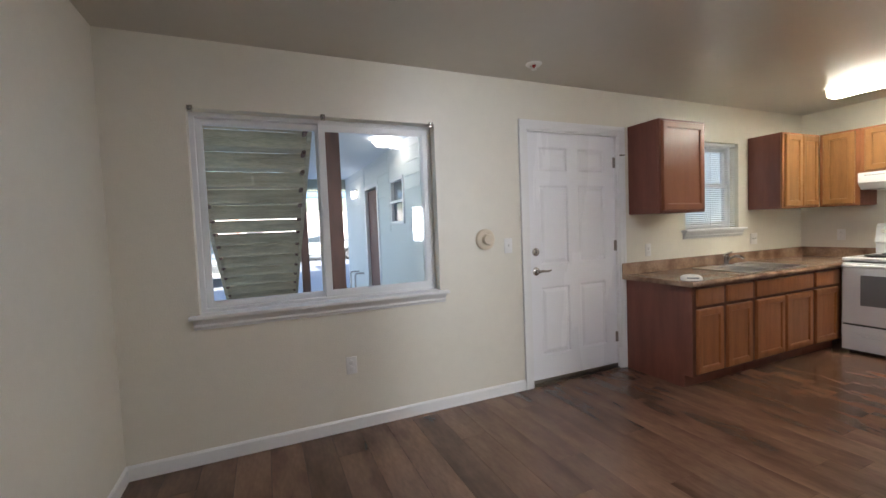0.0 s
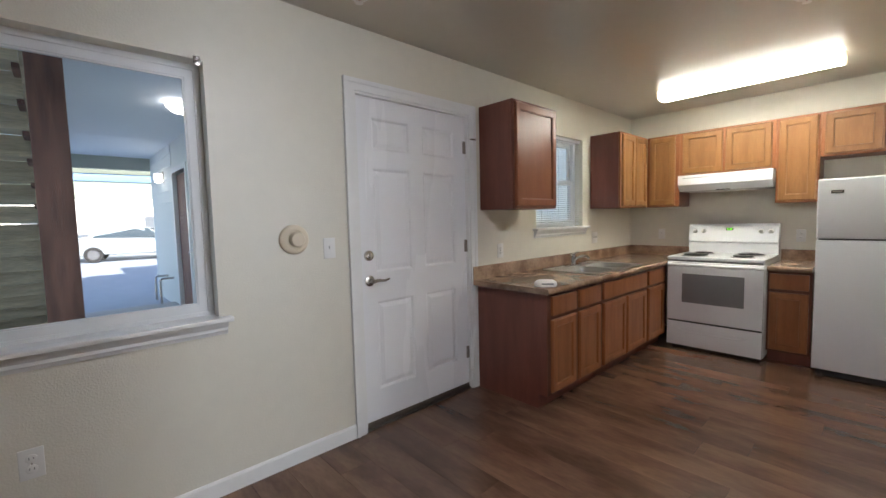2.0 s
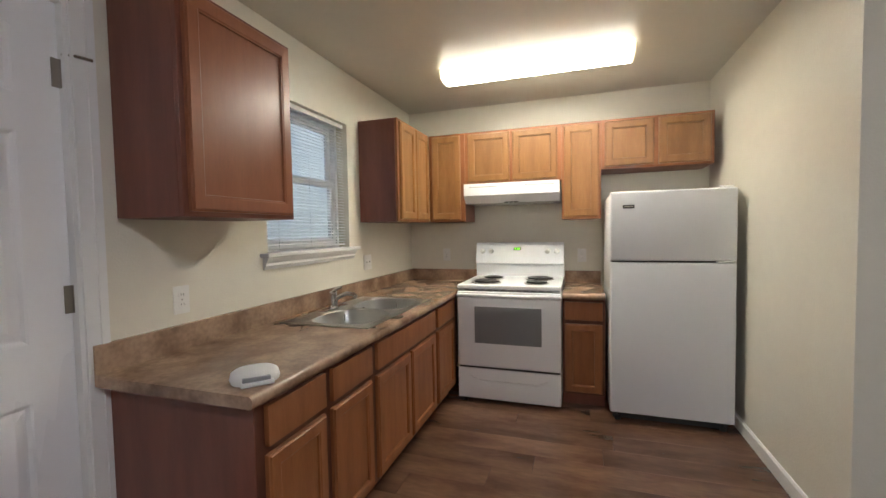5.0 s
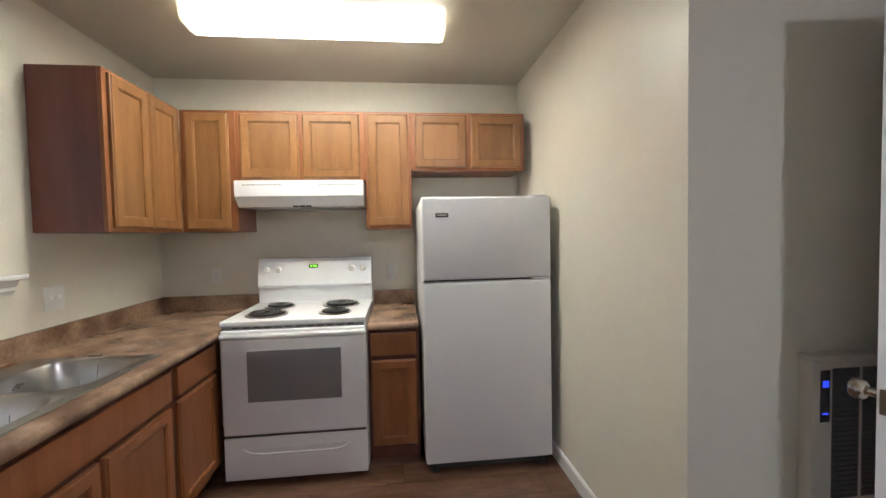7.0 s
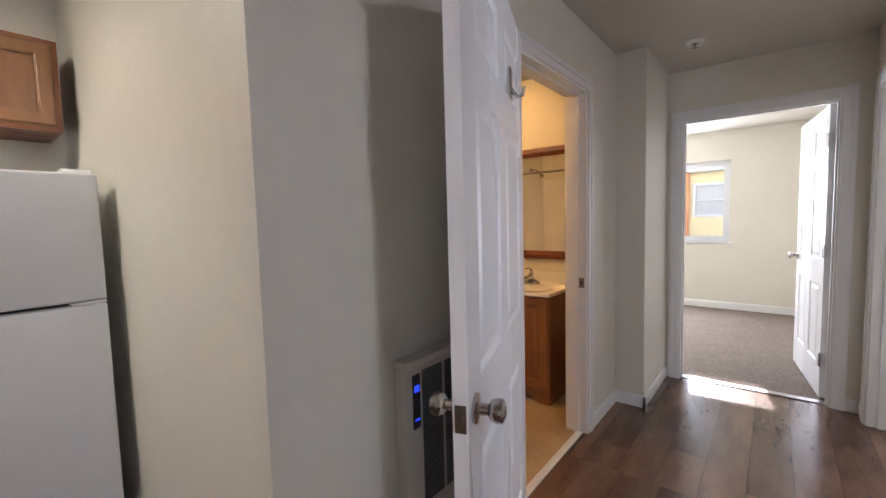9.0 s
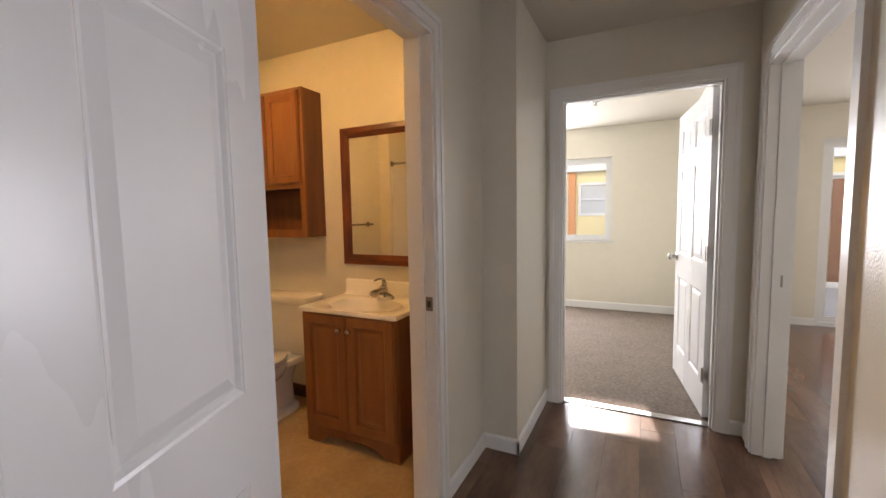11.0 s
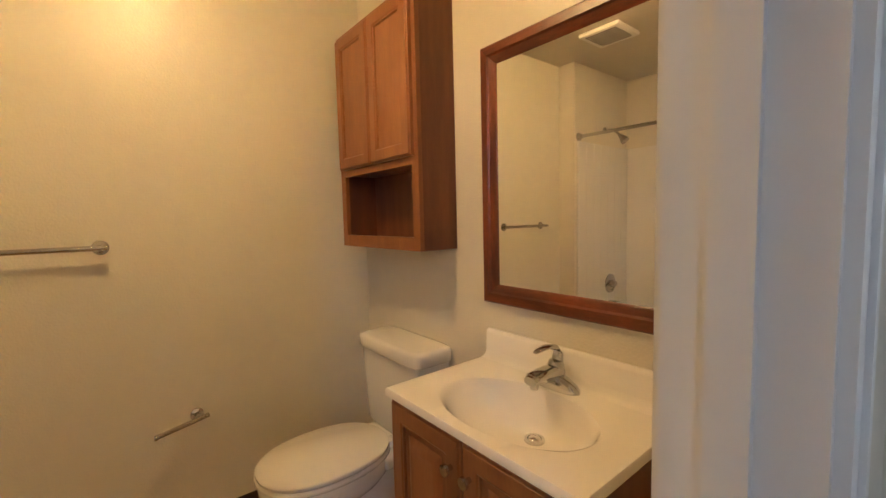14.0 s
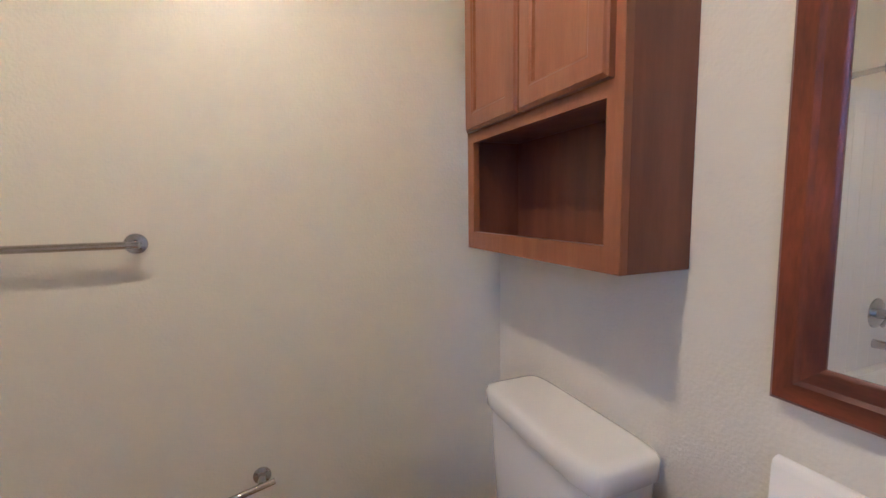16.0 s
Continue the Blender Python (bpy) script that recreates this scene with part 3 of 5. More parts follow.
w1 = thing("window_1", pose(0, 0, 0), "white vinyl sliding window without curtains", "window", kind="structure")
x0, x1, z0, z1 = WIN
frame_of(w1, x0, x1, 3.44, 3.515, z0, z1, 0.025)
sash(w1, 1.632, x1 - 0.025, 3.447, 3.475, z0 + 0.025, z1 - 0.025, 0.036)
sash(w1, x0 + 0.025, 1.655, 3.482, 3.508, z0 + 0.025, z1 - 0.025, 0.03)
part("sill_board", rbox(x0 + 0.001, x1 - 0.001, YF, 3.44, z0 - 0.012, z0 + 0.008, 0.003), M_TRIM, w1)
stool(w1, x0, x1, z0 + 0.008, 0.05)
part("lock", rbox(1.638, 1.66, 3.43, 3.447, 1.40, 1.47, 0.003), M_VINYL, w1)

w2 = thing("window_2", pose(0, 0, 0), "white vinyl single-hung kitchen window behind a mini blind", "window", kind="structure")
x0, x1, z0, z1 = KWIN
frame_of(w2, x0, x1, 3.445, 3.515, z0, z1, 0.03)
zm = 1.625
sash(w2, x0 + 0.03, x1 - 0.03, 3.482, 3.508, zm - 0.02, z1 - 0.03, 0.032)
sash(w2, x0 + 0.03, x1 - 0.03, 3.452, 3.478, z0 + 0.03, zm + 0.02, 0.036)
part("sill_board", rbox(x0 + 0.001, x1 - 0.001, YF, 3.445, z0 - 0.012, z0 + 0.006, 0.003), M_TRIM, w2)
stool(w2, x0, x1, z0 + 0.006, 0.06)

w3 = thing("window_3", pose(0, 0, 0), "white vinyl bedroom window without curtains", "window", kind="structure")
x0, x1, z0, z1 = BWIN
frame_of(w3, x0, x1, -5.58, -5.50, z0, z1, 0.035)
sash(w3, x0 + 0.035, (x0 + x1) / 2 + 0.03, -5.535, -5.51, z0 + 0.035, z1 - 0.035, 0.035)
sash(w3, (x0 + x1) / 2 - 0.03, x1 - 0.035, -5.57, -5.545, z0 + 0.035, z1 - 0.035, 0.035)
part("window_sill", rbox(x0 - 0.03, x1 + 0.03, -5.50, -5.425, z0 - 0.02, z0, 0.004), M_TRIM, w3)

w4 = thing("window_4", pose(0, 0, 0), "sliding glass patio door with white frame", "patio door", kind="structure")
x0, x1, z0, z1 = SLIDE
frame_of(w4, x0, x1, -5.58, -5.48, z0, z1, 0.04)
sash(w4, x0 + 0.04, 1.82, -5.57, -5.54, z0 + 0.04, z1 - 0.04, 0.055)
sash(w4, 1.75, x1 - 0.04, -5.53, -5.50, z0 + 0.04, z1 - 0.04, 0.055)

# roller-blind brackets left at the window head
for x in (0.935, 1.655, 2.385):
    br = thing("blind_bracket", pose(x, YF - 0.001, 2.022), "small grey metal roller blind bracket above the window", "bracket", "blind brackets")
    part("plate", rbox(-0.014, 0.014, -0.003, 0.0, -0.016, 0.022, 0.001), M_NICKEL, br)
    part("arm", rbox(-0.012, 0.012, -0.03, -0.003, -0.004, 0.0, 0.001), M_NICKEL, br)
    part("pin", lathe([(0.006, -0.03), (0.006, -0.012)], (0, 0, 0.008), "y", 10), M_BRONZE, br)

# kitchen mini blind
blind = thing("mini_blind", pose(0, 0, 0), "white aluminium mini blind hanging half open in the kitchen window", "window blind")
x0, x1, z0, z1 = KWIN
part("headrail", rbox(x0 + 0.008, x1 - 0.008, 3.385, 3.412, z1 - 0.03, z1 - 0.002, 0.002), M_SLAT, blind)
bm = bmesh.new()
rings = []
for x in (x0 + 0.01, x1 - 0.01):
    rings.append([(x, 3.399 + a, b) for a, b in ((-0.0125, -0.003), (-0.005, 0.0012), (0.005, 0.0028), (0.0125, 0.0025), (0.0125, 0.0019), (0.005, 0.0022), (-0.005, 0.0006), (-0.0125, -0.0036))])
loft(bm, rings)
bmesh.ops.recalc_face_normals(bm, faces=bm.faces[:])
slat = part("slat", bm, M_SLAT, blind, smooth=60)
zs = np.arange(z0 + 0.045, z1 - 0.035, 0.0195)
slat.location.z = zs[0]
for z in zs[1:]:
    s = slat.copy()
    scene.collection.objects.link(s)
    s.location.z = z
part("bottom_rail", rbox(x0 + 0.01, x1 - 0.01, 3.388, 3.411, z0 + 0.018, z0 + 0.032, 0.003), M_SLAT, blind)
for x in (x0 + 0.12, (x0 + x1) / 2, x1 - 0.12):
    part("ladder_cord", tubed([(x, 3.385, z0 + 0.03), (x, 3.385, z1 - 0.03)], 0.0012, 6), M_SLAT, blind)
part("tilt_wand", tubed([(x0 + 0.08, 3.378, z1 - 0.04), (x0 + 0.08, 3.374, z0 + 0.25)], 0.004, 8), M_VINYL, blind)


# ---- kitchen ----
def framed_door(w, h, t=0.021, fw=0.052, recess=0.011):
    """Cabinet door in local x 0..w, z 0..h, front at y -t: frame with chamfered inner edge; returns frame and panel meshes."""
    bm = bmesh.new()
    def rect(inset, y):
        return [(inset, y, inset), (w - inset, y, inset), (w - inset, y, h - inset), (inset, y, h - inset)]
    loft(bm, [rect(0.0, 0.0), rect(0.0, -t + 0.007), rect(0.005, -t + 0.005), rect(0.008, -t), rect(fw - 0.004, -t), rect(fw, -t + 0.003),
              rect(fw + 0.004, -t + 0.003), rect(fw + 0.006, -t + recess)], cap1=False)
    bmesh.ops.recalc_face_normals(bm, faces=bm.faces[:])
    pn = bmesh.new()
    i = fw + 0.0058
    loft(pn, [rect(i, -t + recess), rect(i + 0.001, -t + recess - 0.0004)])
    bmesh.ops.recalc_face_normals(pn, faces=pn.faces[:])
    return bm, pn


def add_door(owner, x, z, w, h, material, y=0.0, fw=0.052):
    bm, pn = framed_door(w, h, fw=fw)
    dr = part("door", bm, material, owner, smooth=30, m=pose(x, y, z))
    part("panel", pn, material, dr, smooth=None)
    return dr


def add_drawer(owner, x, z, w, h, material, y=0.0):
    bm = rbox(0, w, -0.02, 0, 0, h, 0.005, 2)
    return part("drawer_front", bm, material, owner, smooth=30, m=pose(x, y, z))


def wall_cabinet(m, w, h, depth, doors, label, material, side, group="kitchen wall cabinets"):
    """Local: x along the wall, y 0 at the face frame (front -y), z 0 at the bottom. doors: (x, w)."""
    ob = thing("wall_cabinet", m, label, "cabinet", group)
    bm = bmesh.new()
    box(bm, 0, w, 0.019, depth, 0, h)
    bevel(bm, 0.001, 1)
    part("body", bm, side, ob)
    part("face_frame", rbox(0, w, 0, 0.0188, 0.0, h, 0.0015, 1), M_RED if material == M_HONEY else M_CABSIDE, ob)
    part("underside", rbox(0.016, w - 0.016, 0.02, depth - 0.003, -0.001, 0.008, 0.0), M_INSIDE, ob, smooth=None)
    for x, dw in doors:
        add_door(ob, x, 0.018, dw, h - 0.036, material)
    return ob


CT, CZ = 1.365, 2.105
wall_cabinet(pose(4.245, 3.045, 1.355), 0.55, 0.765, 0.312, [(0.02, 0.51)], "single-door cherry wall cabinet beside the entry door", M_CHERRY, M_CABSIDE)
wall_cabinet(pose(5.945, 3.045, CT), 0.652, CZ - CT, 0.312, [(0.03, 0.285), (0.325, 0.285)], "two-door maple wall cabinet with dark side in the corner", M_HONEY, M_CABSIDE)
FX = 6.598
wall_cabinet(pose(FX, 3.042, CT, 0, 0, -90), 0.318, CZ - CT, 0.329, [(0.03, 0.25)], "narrow maple wall cabinet in the corner", M_HONEY, M_CABSIDE)
wall_cabinet(pose(FX, 2.723, 1.672, 0, 0, -90), 0.78, CZ - 1.672, 0.329, [(0.03, 0.345), (0.40, 0.35)], "short two-door maple cabinet above the range hood", M_HONEY, M_CABSIDE)
wall_cabinet(pose(FX, 1.942, CT, 0, 0, -90), 0.29, CZ - CT, 0.329, [(0.018, 0.255)], "narrow maple wall cabinet beside the hood", M_HONEY, M_CABSIDE)
wall_cabinet(pose(FX, 1.651, 1.735, 0, 0, -90), 0.745, CZ - 1.735, 0.329, [(0.025, 0.335), (0.39, 0.335)], "short two-door maple cabinet above the refrigerator", M_HONEY, M_CABSIDE)


def base_cabinet(m, w, depth, cells, label, end=False):
    """Local as wall_cabinet. cells: (x, w, drawer) doors with a drawer front above (drawer: its x, w or None)."""
    ob = thing("base_cabinet", m, label, "cabinet", "kitchen base cabinets")
    h, toe = 0.79, 0.10
    bm = bmesh.new()
    box(bm, 0, 0.016, 0.019, depth, toe, h)
    box(bm, w - 0.016, w, 0.019, depth, toe, h)
    box(bm, 0.016, w - 0.016, depth - 0.01, depth, toe, h)
    box(bm, 0.016, w - 0.016, 0.019, depth - 0.01, toe, toe + 0.016)
    box(bm, 0, w, 0.075, depth, 0.0, toe)
    part("body", bm, M_CABSIDE, ob, smooth=None)
    part("face_frame", rbox(0, w, 0, 0.0188, toe, h, 0.0015, 1), M_FACE, ob, "dark stained face frame")
    part("toe_kick", rbox(0.001, w - 0.001, 0.068, 0.0748, 0.0, toe, 0.0), M_CABSIDE, ob, smooth=None)
    if end:
        bm = bmesh.new()
        box(bm, -0.006, -0.0005, 0.0, depth, toe, h)
        box(bm, -0.006, -0.0005, 0.07, depth, 0.0, toe)
        part("end_panel", bm, M_CABSIDE, ob, "dark cherry end panel", smooth=None)
    for x, dw, drawer in cells:
        add_door(ob, x, toe + 0.015, dw, 0.495, M_RED, fw=0.05)
        if drawer:
            add_drawer(ob, drawer[0], 0.638, drawer[1], 0.13, M_RED)
    return ob


BY = 2.735
base_cabinet(pose(4.19, BY, 0), 0.735, YF - BY - 0.003, [(0.035, 0.305, (0.035, 0.305)), (0.385, 0.32, (0.385, 0.32))], "cherry base cabinet with two drawers and two doors", end=True)
base_cabinet(pose(4.926, BY, 0), 0.868, YF - BY - 0.003, [(0.022, 0.40, (0.022, 0.825)), (0.447, 0.40, None)], "cherry sink base cabinet with false drawer front", )
base_cabinet(pose(5.795, BY, 0), 0.50, YF - BY - 0.003, [(0.03, 0.38, (0.03, 0.38))], "cherry corner base cabinet with one drawer and door")
base_cabinet(pose(6.295, 1.927, 0, 0, 0, -90), 0.288, XK - 6.295 - 0.003, [(0.015, 0.255, (0.015, 0.255))], "narrow cherry base cabinet beside the range")


def counter_run(name, cells, edge, label):
    bm = bmesh.new()
    for c in cells:
        box(bm, *c)
    bmesh.ops.remove_doubles(bm, verts=bm.verts[:], dist=1e-5)
    top = tagged(link(name, bm, M_LAMINATE), label, "countertop")
    for bmx in edge:
        part("rolled_edge", bmx, M_LAMINATE, top, smooth=60)
    return top


def rolled(x0, x1, y, z, along="x"):
    prof = [(0.0, -0.04), (-0.012, -0.04), (-0.02, -0.032), (-0.022, -0.018), (-0.018, -0.006), (-0.008, 0.0005), (0.0, 0.0)]
    bm = bmesh.new()
    loft(bm, [[(x, y + a, z + b) if along == "x" else (y + a, x, z + b) for a, b in prof] for x in (x0, x1)])
    bmesh.ops.recalc_face_normals(bm, faces=bm.faces[:])
    return bm


TOP = 0.83
SINK = (4.972, 5.778, 2.787, 3.253)
cells = [(a, b, c, d, TOP - 0.038, TOP) for a, b, c, d in panels(4.14, XK - 0.001, 2.715, YF - 0.022, [SINK])]
main_top = counter_run("countertop", cells, [rolled(4.14, 6.20, 2.7148, TOP)], "brown stone-look laminate countertop with backsplash and rolled edge")
part("backsplash", rbox(4.14, XK - 0.001, YF - 0.0218, YF - 0.001, TOP - 0.038, TOP + 0.1, 0.003), M_LAMINATE, main_top)
part("backsplash", rbox(XK - 0.0215, XK - 0.001, 2.70, YF - 0.0222, TOP + 0.0004, TOP + 0.1, 0.003), M_LAMINATE, main_top)
short_top = counter_run("countertop", [(6.275, XK - 0.001, 1.64, 1.928, TOP - 0.038, TOP)],
            [rolled(1.64, 1.928, 6.2748, TOP, "y")], "short brown laminate countertop piece between range and refrigerator")

part("backsplash", rbox(XK - 0.0215, XK - 0.001, 1.64, 1.928, TOP + 0.0004, TOP + 0.1, 0.003), M_LAMINATE, short_top)

# double bowl sink
sk = thing("kitchen_sink", pose(0, 0, TOP), "stainless steel double bowl sink set in the countertop", "sink")
bowls = ((4.99, 5.36, 2.80, 3.165), (5.39, 5.76, 2.80, 3.165))
bm = bmesh.new()
for a, b, c, d in panels(SINK[0] - 0.022, SINK[1] + 0.022, SINK[2] - 0.022, SINK[3] + 0.022, [(p[0], p[1], p[2], p[3]) for p in bowls]):
    box(bm, a, b, c, d, 0.0006, 0.006)
part("rim", bm, M_STEEL, sk, smooth=None)
for a, b, c, d in bowls:
    bm = bmesh.new()
    cx, cy, rx, ry = (a + b) / 2, (c + d) / 2, (b - a) / 2, (d - c) / 2
    rings = [oval(cx, cy, z, rx * s, ry * s, 48, p) for z, s, p in ((0.0066, 1.012, 60), (0.0066, 0.985, 3.8), (0.0, 0.965, 3.8), (-0.10, 0.92, 3.8), (-0.14, 0.86, 3.6), (-0.162, 0.72, 3.2), (-0.168, 0.2, 2))]
    loft(bm, rings, cap0=False)
    bmesh.ops.recalc_face_normals(bm, faces=bm.faces[:])
    for f in bm.faces:
        f.normal_flip()
    bw = part("bowl", bm, M_STEEL, sk, smooth=60)
    part("drain", lathe([(0.045, 0), (0.045, 0.004), (0.03, 0.003), (0.0, 0.001)], (cx, cy, -0.1675), "z", 24), M_CHROME, bw, "chrome basket drain", 50)

fc = thing("kitchen_faucet", pose(5.36, 3.222, TOP + 0.006), "chrome single-lever kitchen faucet behind the sink", "faucet")
part("base_plate", lathe([(0.03, 0), (0.03, 0.01), (0.024, 0.02)], n=24), M_CHROME, fc)
part("deck_plate", rbox(-0.12, 0.12, -0.025, 0.025, 0, 0.008, 0.003), M_CHROME, fc)
part("column", lathe([(0.024, 0.0), (0.024, 0.07), (0.026, 0.075), (0.022, 0.10), (0.0, 0.105)], n=24), M_CHROME, fc)
part("spout", tubed([(0, -0.01, 0.045), (0.0, -0.045, 0.075), (0.005, -0.09, 0.092), (0.008, -0.135, 0.088), (0.009, -0.155, 0.072)], 0.012, 12), M_CHROME, fc, smooth=60)
part("lever", tubed([(0, 0, 0.10), (-0.002, -0.025, 0.118), (-0.004, -0.06, 0.13)], 0.009, 10, [0.013, 0.010, 0.007]), M_CHROME, fc, smooth=60)

det = thing("plastic_cover", pose(4.262, 2.795, TOP, 0, 0, -43), "loose white plastic cover lying on the countertop", "plastic cover")
bm = bmesh.new()
loft(bm, [oval(0, 0, z, a, b, 36, 2.5) for z, a, b in ((0.0, 0.070, 0.060), (0.010, 0.074, 0.064), (0.027, 0.070, 0.058), (0.037, 0.055, 0.044), (0.041, 0.030, 0.022))])
bmesh.ops.recalc_face_normals(bm, faces=bm.faces[:])
part("shell", bm, M_PLASTIC, det, smooth=50)
part("lip", rbox(-0.046, 0.050, -0.074, -0.048, 0.0005, 0.013, 0.005, 3), M_PLASTIC, det)
# No opening is cut: the shade inside it is this grey block.
part("slot", rbox(-0.040, 0.040, -0.067, -0.05, 0.0135, 0.026, 0.003), M_GREYSLOT, det, "grey block coloured as slot shade")

# range: local x 0..0.756 seen from the front, front at y 0
rg = thing("electric_range", pose(6.195, 2.687, 0, 0, 0, -90), "white freestanding electric coil range", "range")
W = 0.756
part("body", rbox(0.003, W - 0.003, 0.03, 0.69, 0.03, 0.858, 0.004), M_ENAMEL, rg)
part("plinth", rbox(0.03, W - 0.03, 0.06, 0.6, 0.0, 0.03, 0.0), M_DARKGAP, rg, smooth=None)
part("cooktop", rbox(0, W, -0.012, 0.62, 0.8585, 0.886, 0.008, 3), M_ENAMEL, rg)
bm = bmesh.new()
loft(bm, [[(x, y, z) for y, z in ((0.612, 0.884), (0.606, 0.985), (0.590, 0.997), (0.590, 1.004), (0.622, 1.155), (0.640, 1.178), (0.695, 1.178), (0.695, 0.884))] for x in (0.003, W - 0.003)])
bmesh.ops.recalc_face_normals(bm, faces=bm.faces[:])
part("backguard", bevel(bm, 0.0025), M_ENAMEL, rg)
part("maker_line", rbox(0.33, 0.41, 0.6135, 0.617, 1.052, 1.058, 0.0), M_GREYSLOT, rg, smooth=None)
dp = part("clock_display", rbox(0.335, 0.395, 0.606, 0.625, 1.112, 1.137, 0.001), M_SLOT, rg)
for k in range(3):
    part("digit", rbox(0.346 + 0.013 * k + (0.006 if k else 0), 0.354 + 0.013 * k + (0.006 if k else 0), 0.6045, 0.6065, 1.118, 1.132, 0), M_GREEN, dp, smooth=None)
for k, x in enumerate((0.06, 0.135, 0.62, 0.695)):
    part("control_knob", lathe([(0.022, 0), (0.022, -0.006), (0.018, -0.01), (0.016, -0.024), (0.0, -0.025)], (x, 0.612, 1.105), "y", 20), M_PLASTIC, rg, smooth=50)
for x, y, r in ((0.19, 0.16, 0.104), (0.19, 0.43, 0.08), (0.57, 0.16, 0.08), (0.57, 0.43, 0.104)):
    pan = part("drip_pan", lathe([(r + 0.012, 0.8862), (r + 0.012, 0.890), (r, 0.891), (r - 0.02, 0.8868), (0.0, 0.8864)], (x, y, 0), "z", 36), M_DRIP, rg, "dull dark drip pan", smooth=50)
    pts = []
    for k in range(150):
        a = k / 149 * 2 * math.pi * 4
        rr = 0.018 + (r - 0.024) * k / 149
        pts.append((x + rr * math.cos(a), y + rr * math.sin(a), 0.898))
    part("coil", tubed(pts, 0.0068, 8), M_BLACK, pan, "black heating coil", smooth=60)
od = part("oven_door", rbox(0.004, W - 0.004, -0.022, 0.028, 0.278, 0.838, 0.009, 3), M_ENAMEL, rg)
part("oven_window", rbox(0.135, W - 0.135, -0.0235, -0.02, 0.455, 0.728, 0.001), M_OVENGLASS, od, "oven door glass, greyed as if reflecting")
part("handle", tubed([(0.012, -0.02, 0.808), (0.02, -0.045, 0.812), (W / 2, -0.056, 0.812), (W - 0.02, -0.045, 0.812), (W - 0.012, -0.02, 0.808)], 0.0155, 14), M_ENAMEL, od, smooth=60)
part("vent_strip", rbox(0.01, W - 0.01, -0.004, 0.029, 0.8385, 0.8575, 0.002), M_GREYSLOT, rg)
for k in range(12):
    part("vent_slot", rbox(0.06 + k * 0.054, 0.10 + k * 0.054, -0.0052, -0.0035, 0.845, 0.852, 0), M_SLOT, rg, smooth=None)
dw = part("drawer_front", rbox(0.004, W - 0.004, -0.018, 0.028, 0.035, 0.262, 0.006, 2), M_ENAMEL, rg)
bm = bmesh.new()
pts = [(0.378 + 0.278 * u, -0.0205, 0.206 - 0.034 * (1 - abs(u) ** 9)) for u in [math.sin(math.pi / 2 * k / 16) for k in range(-16, 17)]]
part("drawer_pull", tube(bm, pts, 0.0055, 10), M_ENAMEL, dw, smooth=60)
part("pull_recess", rbox(0.115, 0.641, -0.0188, -0.0175, 0.178, 0.207, 0.0), M_FRIDGE, dw, smooth=None)
# Dark strip whose colour gives the shade between oven door and drawer.
part("door_gap", rbox(0.012, W - 0.012, -0.010, 0.0285, 0.2625, 0.2775, 0.0), M_DARKGAP, rg, smooth=None)

# hood
hd = thing("range_hood", pose(6.535, 2.722, 1.512, 0, 0, -90), "white under-cabinet range hood", "range hood")
bm = bmesh.new()
loft(bm, [[(x, y, z) for y, z in ((0.055, 0.008), (0.0, 0.062), (0.0, 0.159), (0.394, 0.159), (0.394, 0.0), (0.066, 0.0))] for x in (0.003, 0.767)])
bmesh.ops.recalc_face_normals(bm, faces=bm.faces[:])
part("canopy", bevel(bm, 0.003), M_ENAMEL, hd)
part("filter", rbox(0.06, 0.71, 0.085, 0.37, -0.005, -0.0003, 0.001), M_STEEL, hd, "grey mesh grease filter")
for k in range(3):
    part("button", rbox(0.33 + k * 0.04, 0.362 + k * 0.04, 0.05, 0.066, 0.0005, 0.008, 0.001), M_SLOT, hd, smooth=None)
for k in range(9):
    part("vent_slot", rbox(0.05 + k * 0.026, 0.07 + k * 0.026, -0.001, 0.003, 0.128, 0.134, 0), M_GREYSLOT, hd, smooth=None)
    part("vent_slot", rbox(0.50 + k * 0.026, 0.52 + k * 0.026, -0.001, 0.003, 0.128, 0.134, 0), M_GREYSLOT, hd, smooth=None)

# refrigerator: local x 0..0.72 from the front, doors' face at y 0
fr = thing("refrigerator", pose(6.14, 1.618, 0, 0, 0, -90), "white top-freezer refrigerator with textured doors", "refrigerator")
W = 0.715
part("body", rbox(0.0, W, 0.065, 0.74, 0.045, 1.51, 0.006), M_FRIDGE, fr)
part("gasket", rbox(0.012, W - 0.012, 0.05, 0.068, 0.06, 1.50, 0.0), M_DARKGAP, fr, smooth=None)
part("freezer_door", rbox(0.0, W, 0.0, 0.055, 1.075, 1.525, 0.012, 3), M_FRIDGE, fr)
part("fridge_door", rbox(0.0, W, 0.0, 0.055, 0.06, 1.063, 0.012, 3), M_FRIDGE, fr)
part("seam_trim", rbox(W - 0.10, W - 0.002, 0.002, 0.05, 1.064, 1.074, 0.002), M_PLASTIC, fr)
part("top_hinge", rbox(W - 0.09, W - 0.01, 0.03, 0.13, 1.5255, 1.54, 0.004), M_PLASTIC, fr)
part("toe_grille", rbox(0.02, W - 0.02, 0.06, 0.08, 0.005, 0.045, 0.0), M_DARKGAP, fr, smooth=None)
# Feet coloured dark, as the shadow under the refrigerator.
for x in (0.05, W - 0.05):
    part("foot", lathe([(0.02, 0), (0.02, 0.02), (0.01, 0.025), (0.01, 0.05)], (x, 0.05, 0.0), "z", 16), M_DARKGAP, fr)
bd = part("badge", rbox(0.075, 0.145, -0.003, 0.001, 1.415, 1.438, 0.001), M_SLOT, fr, "dark name badge without lettering")
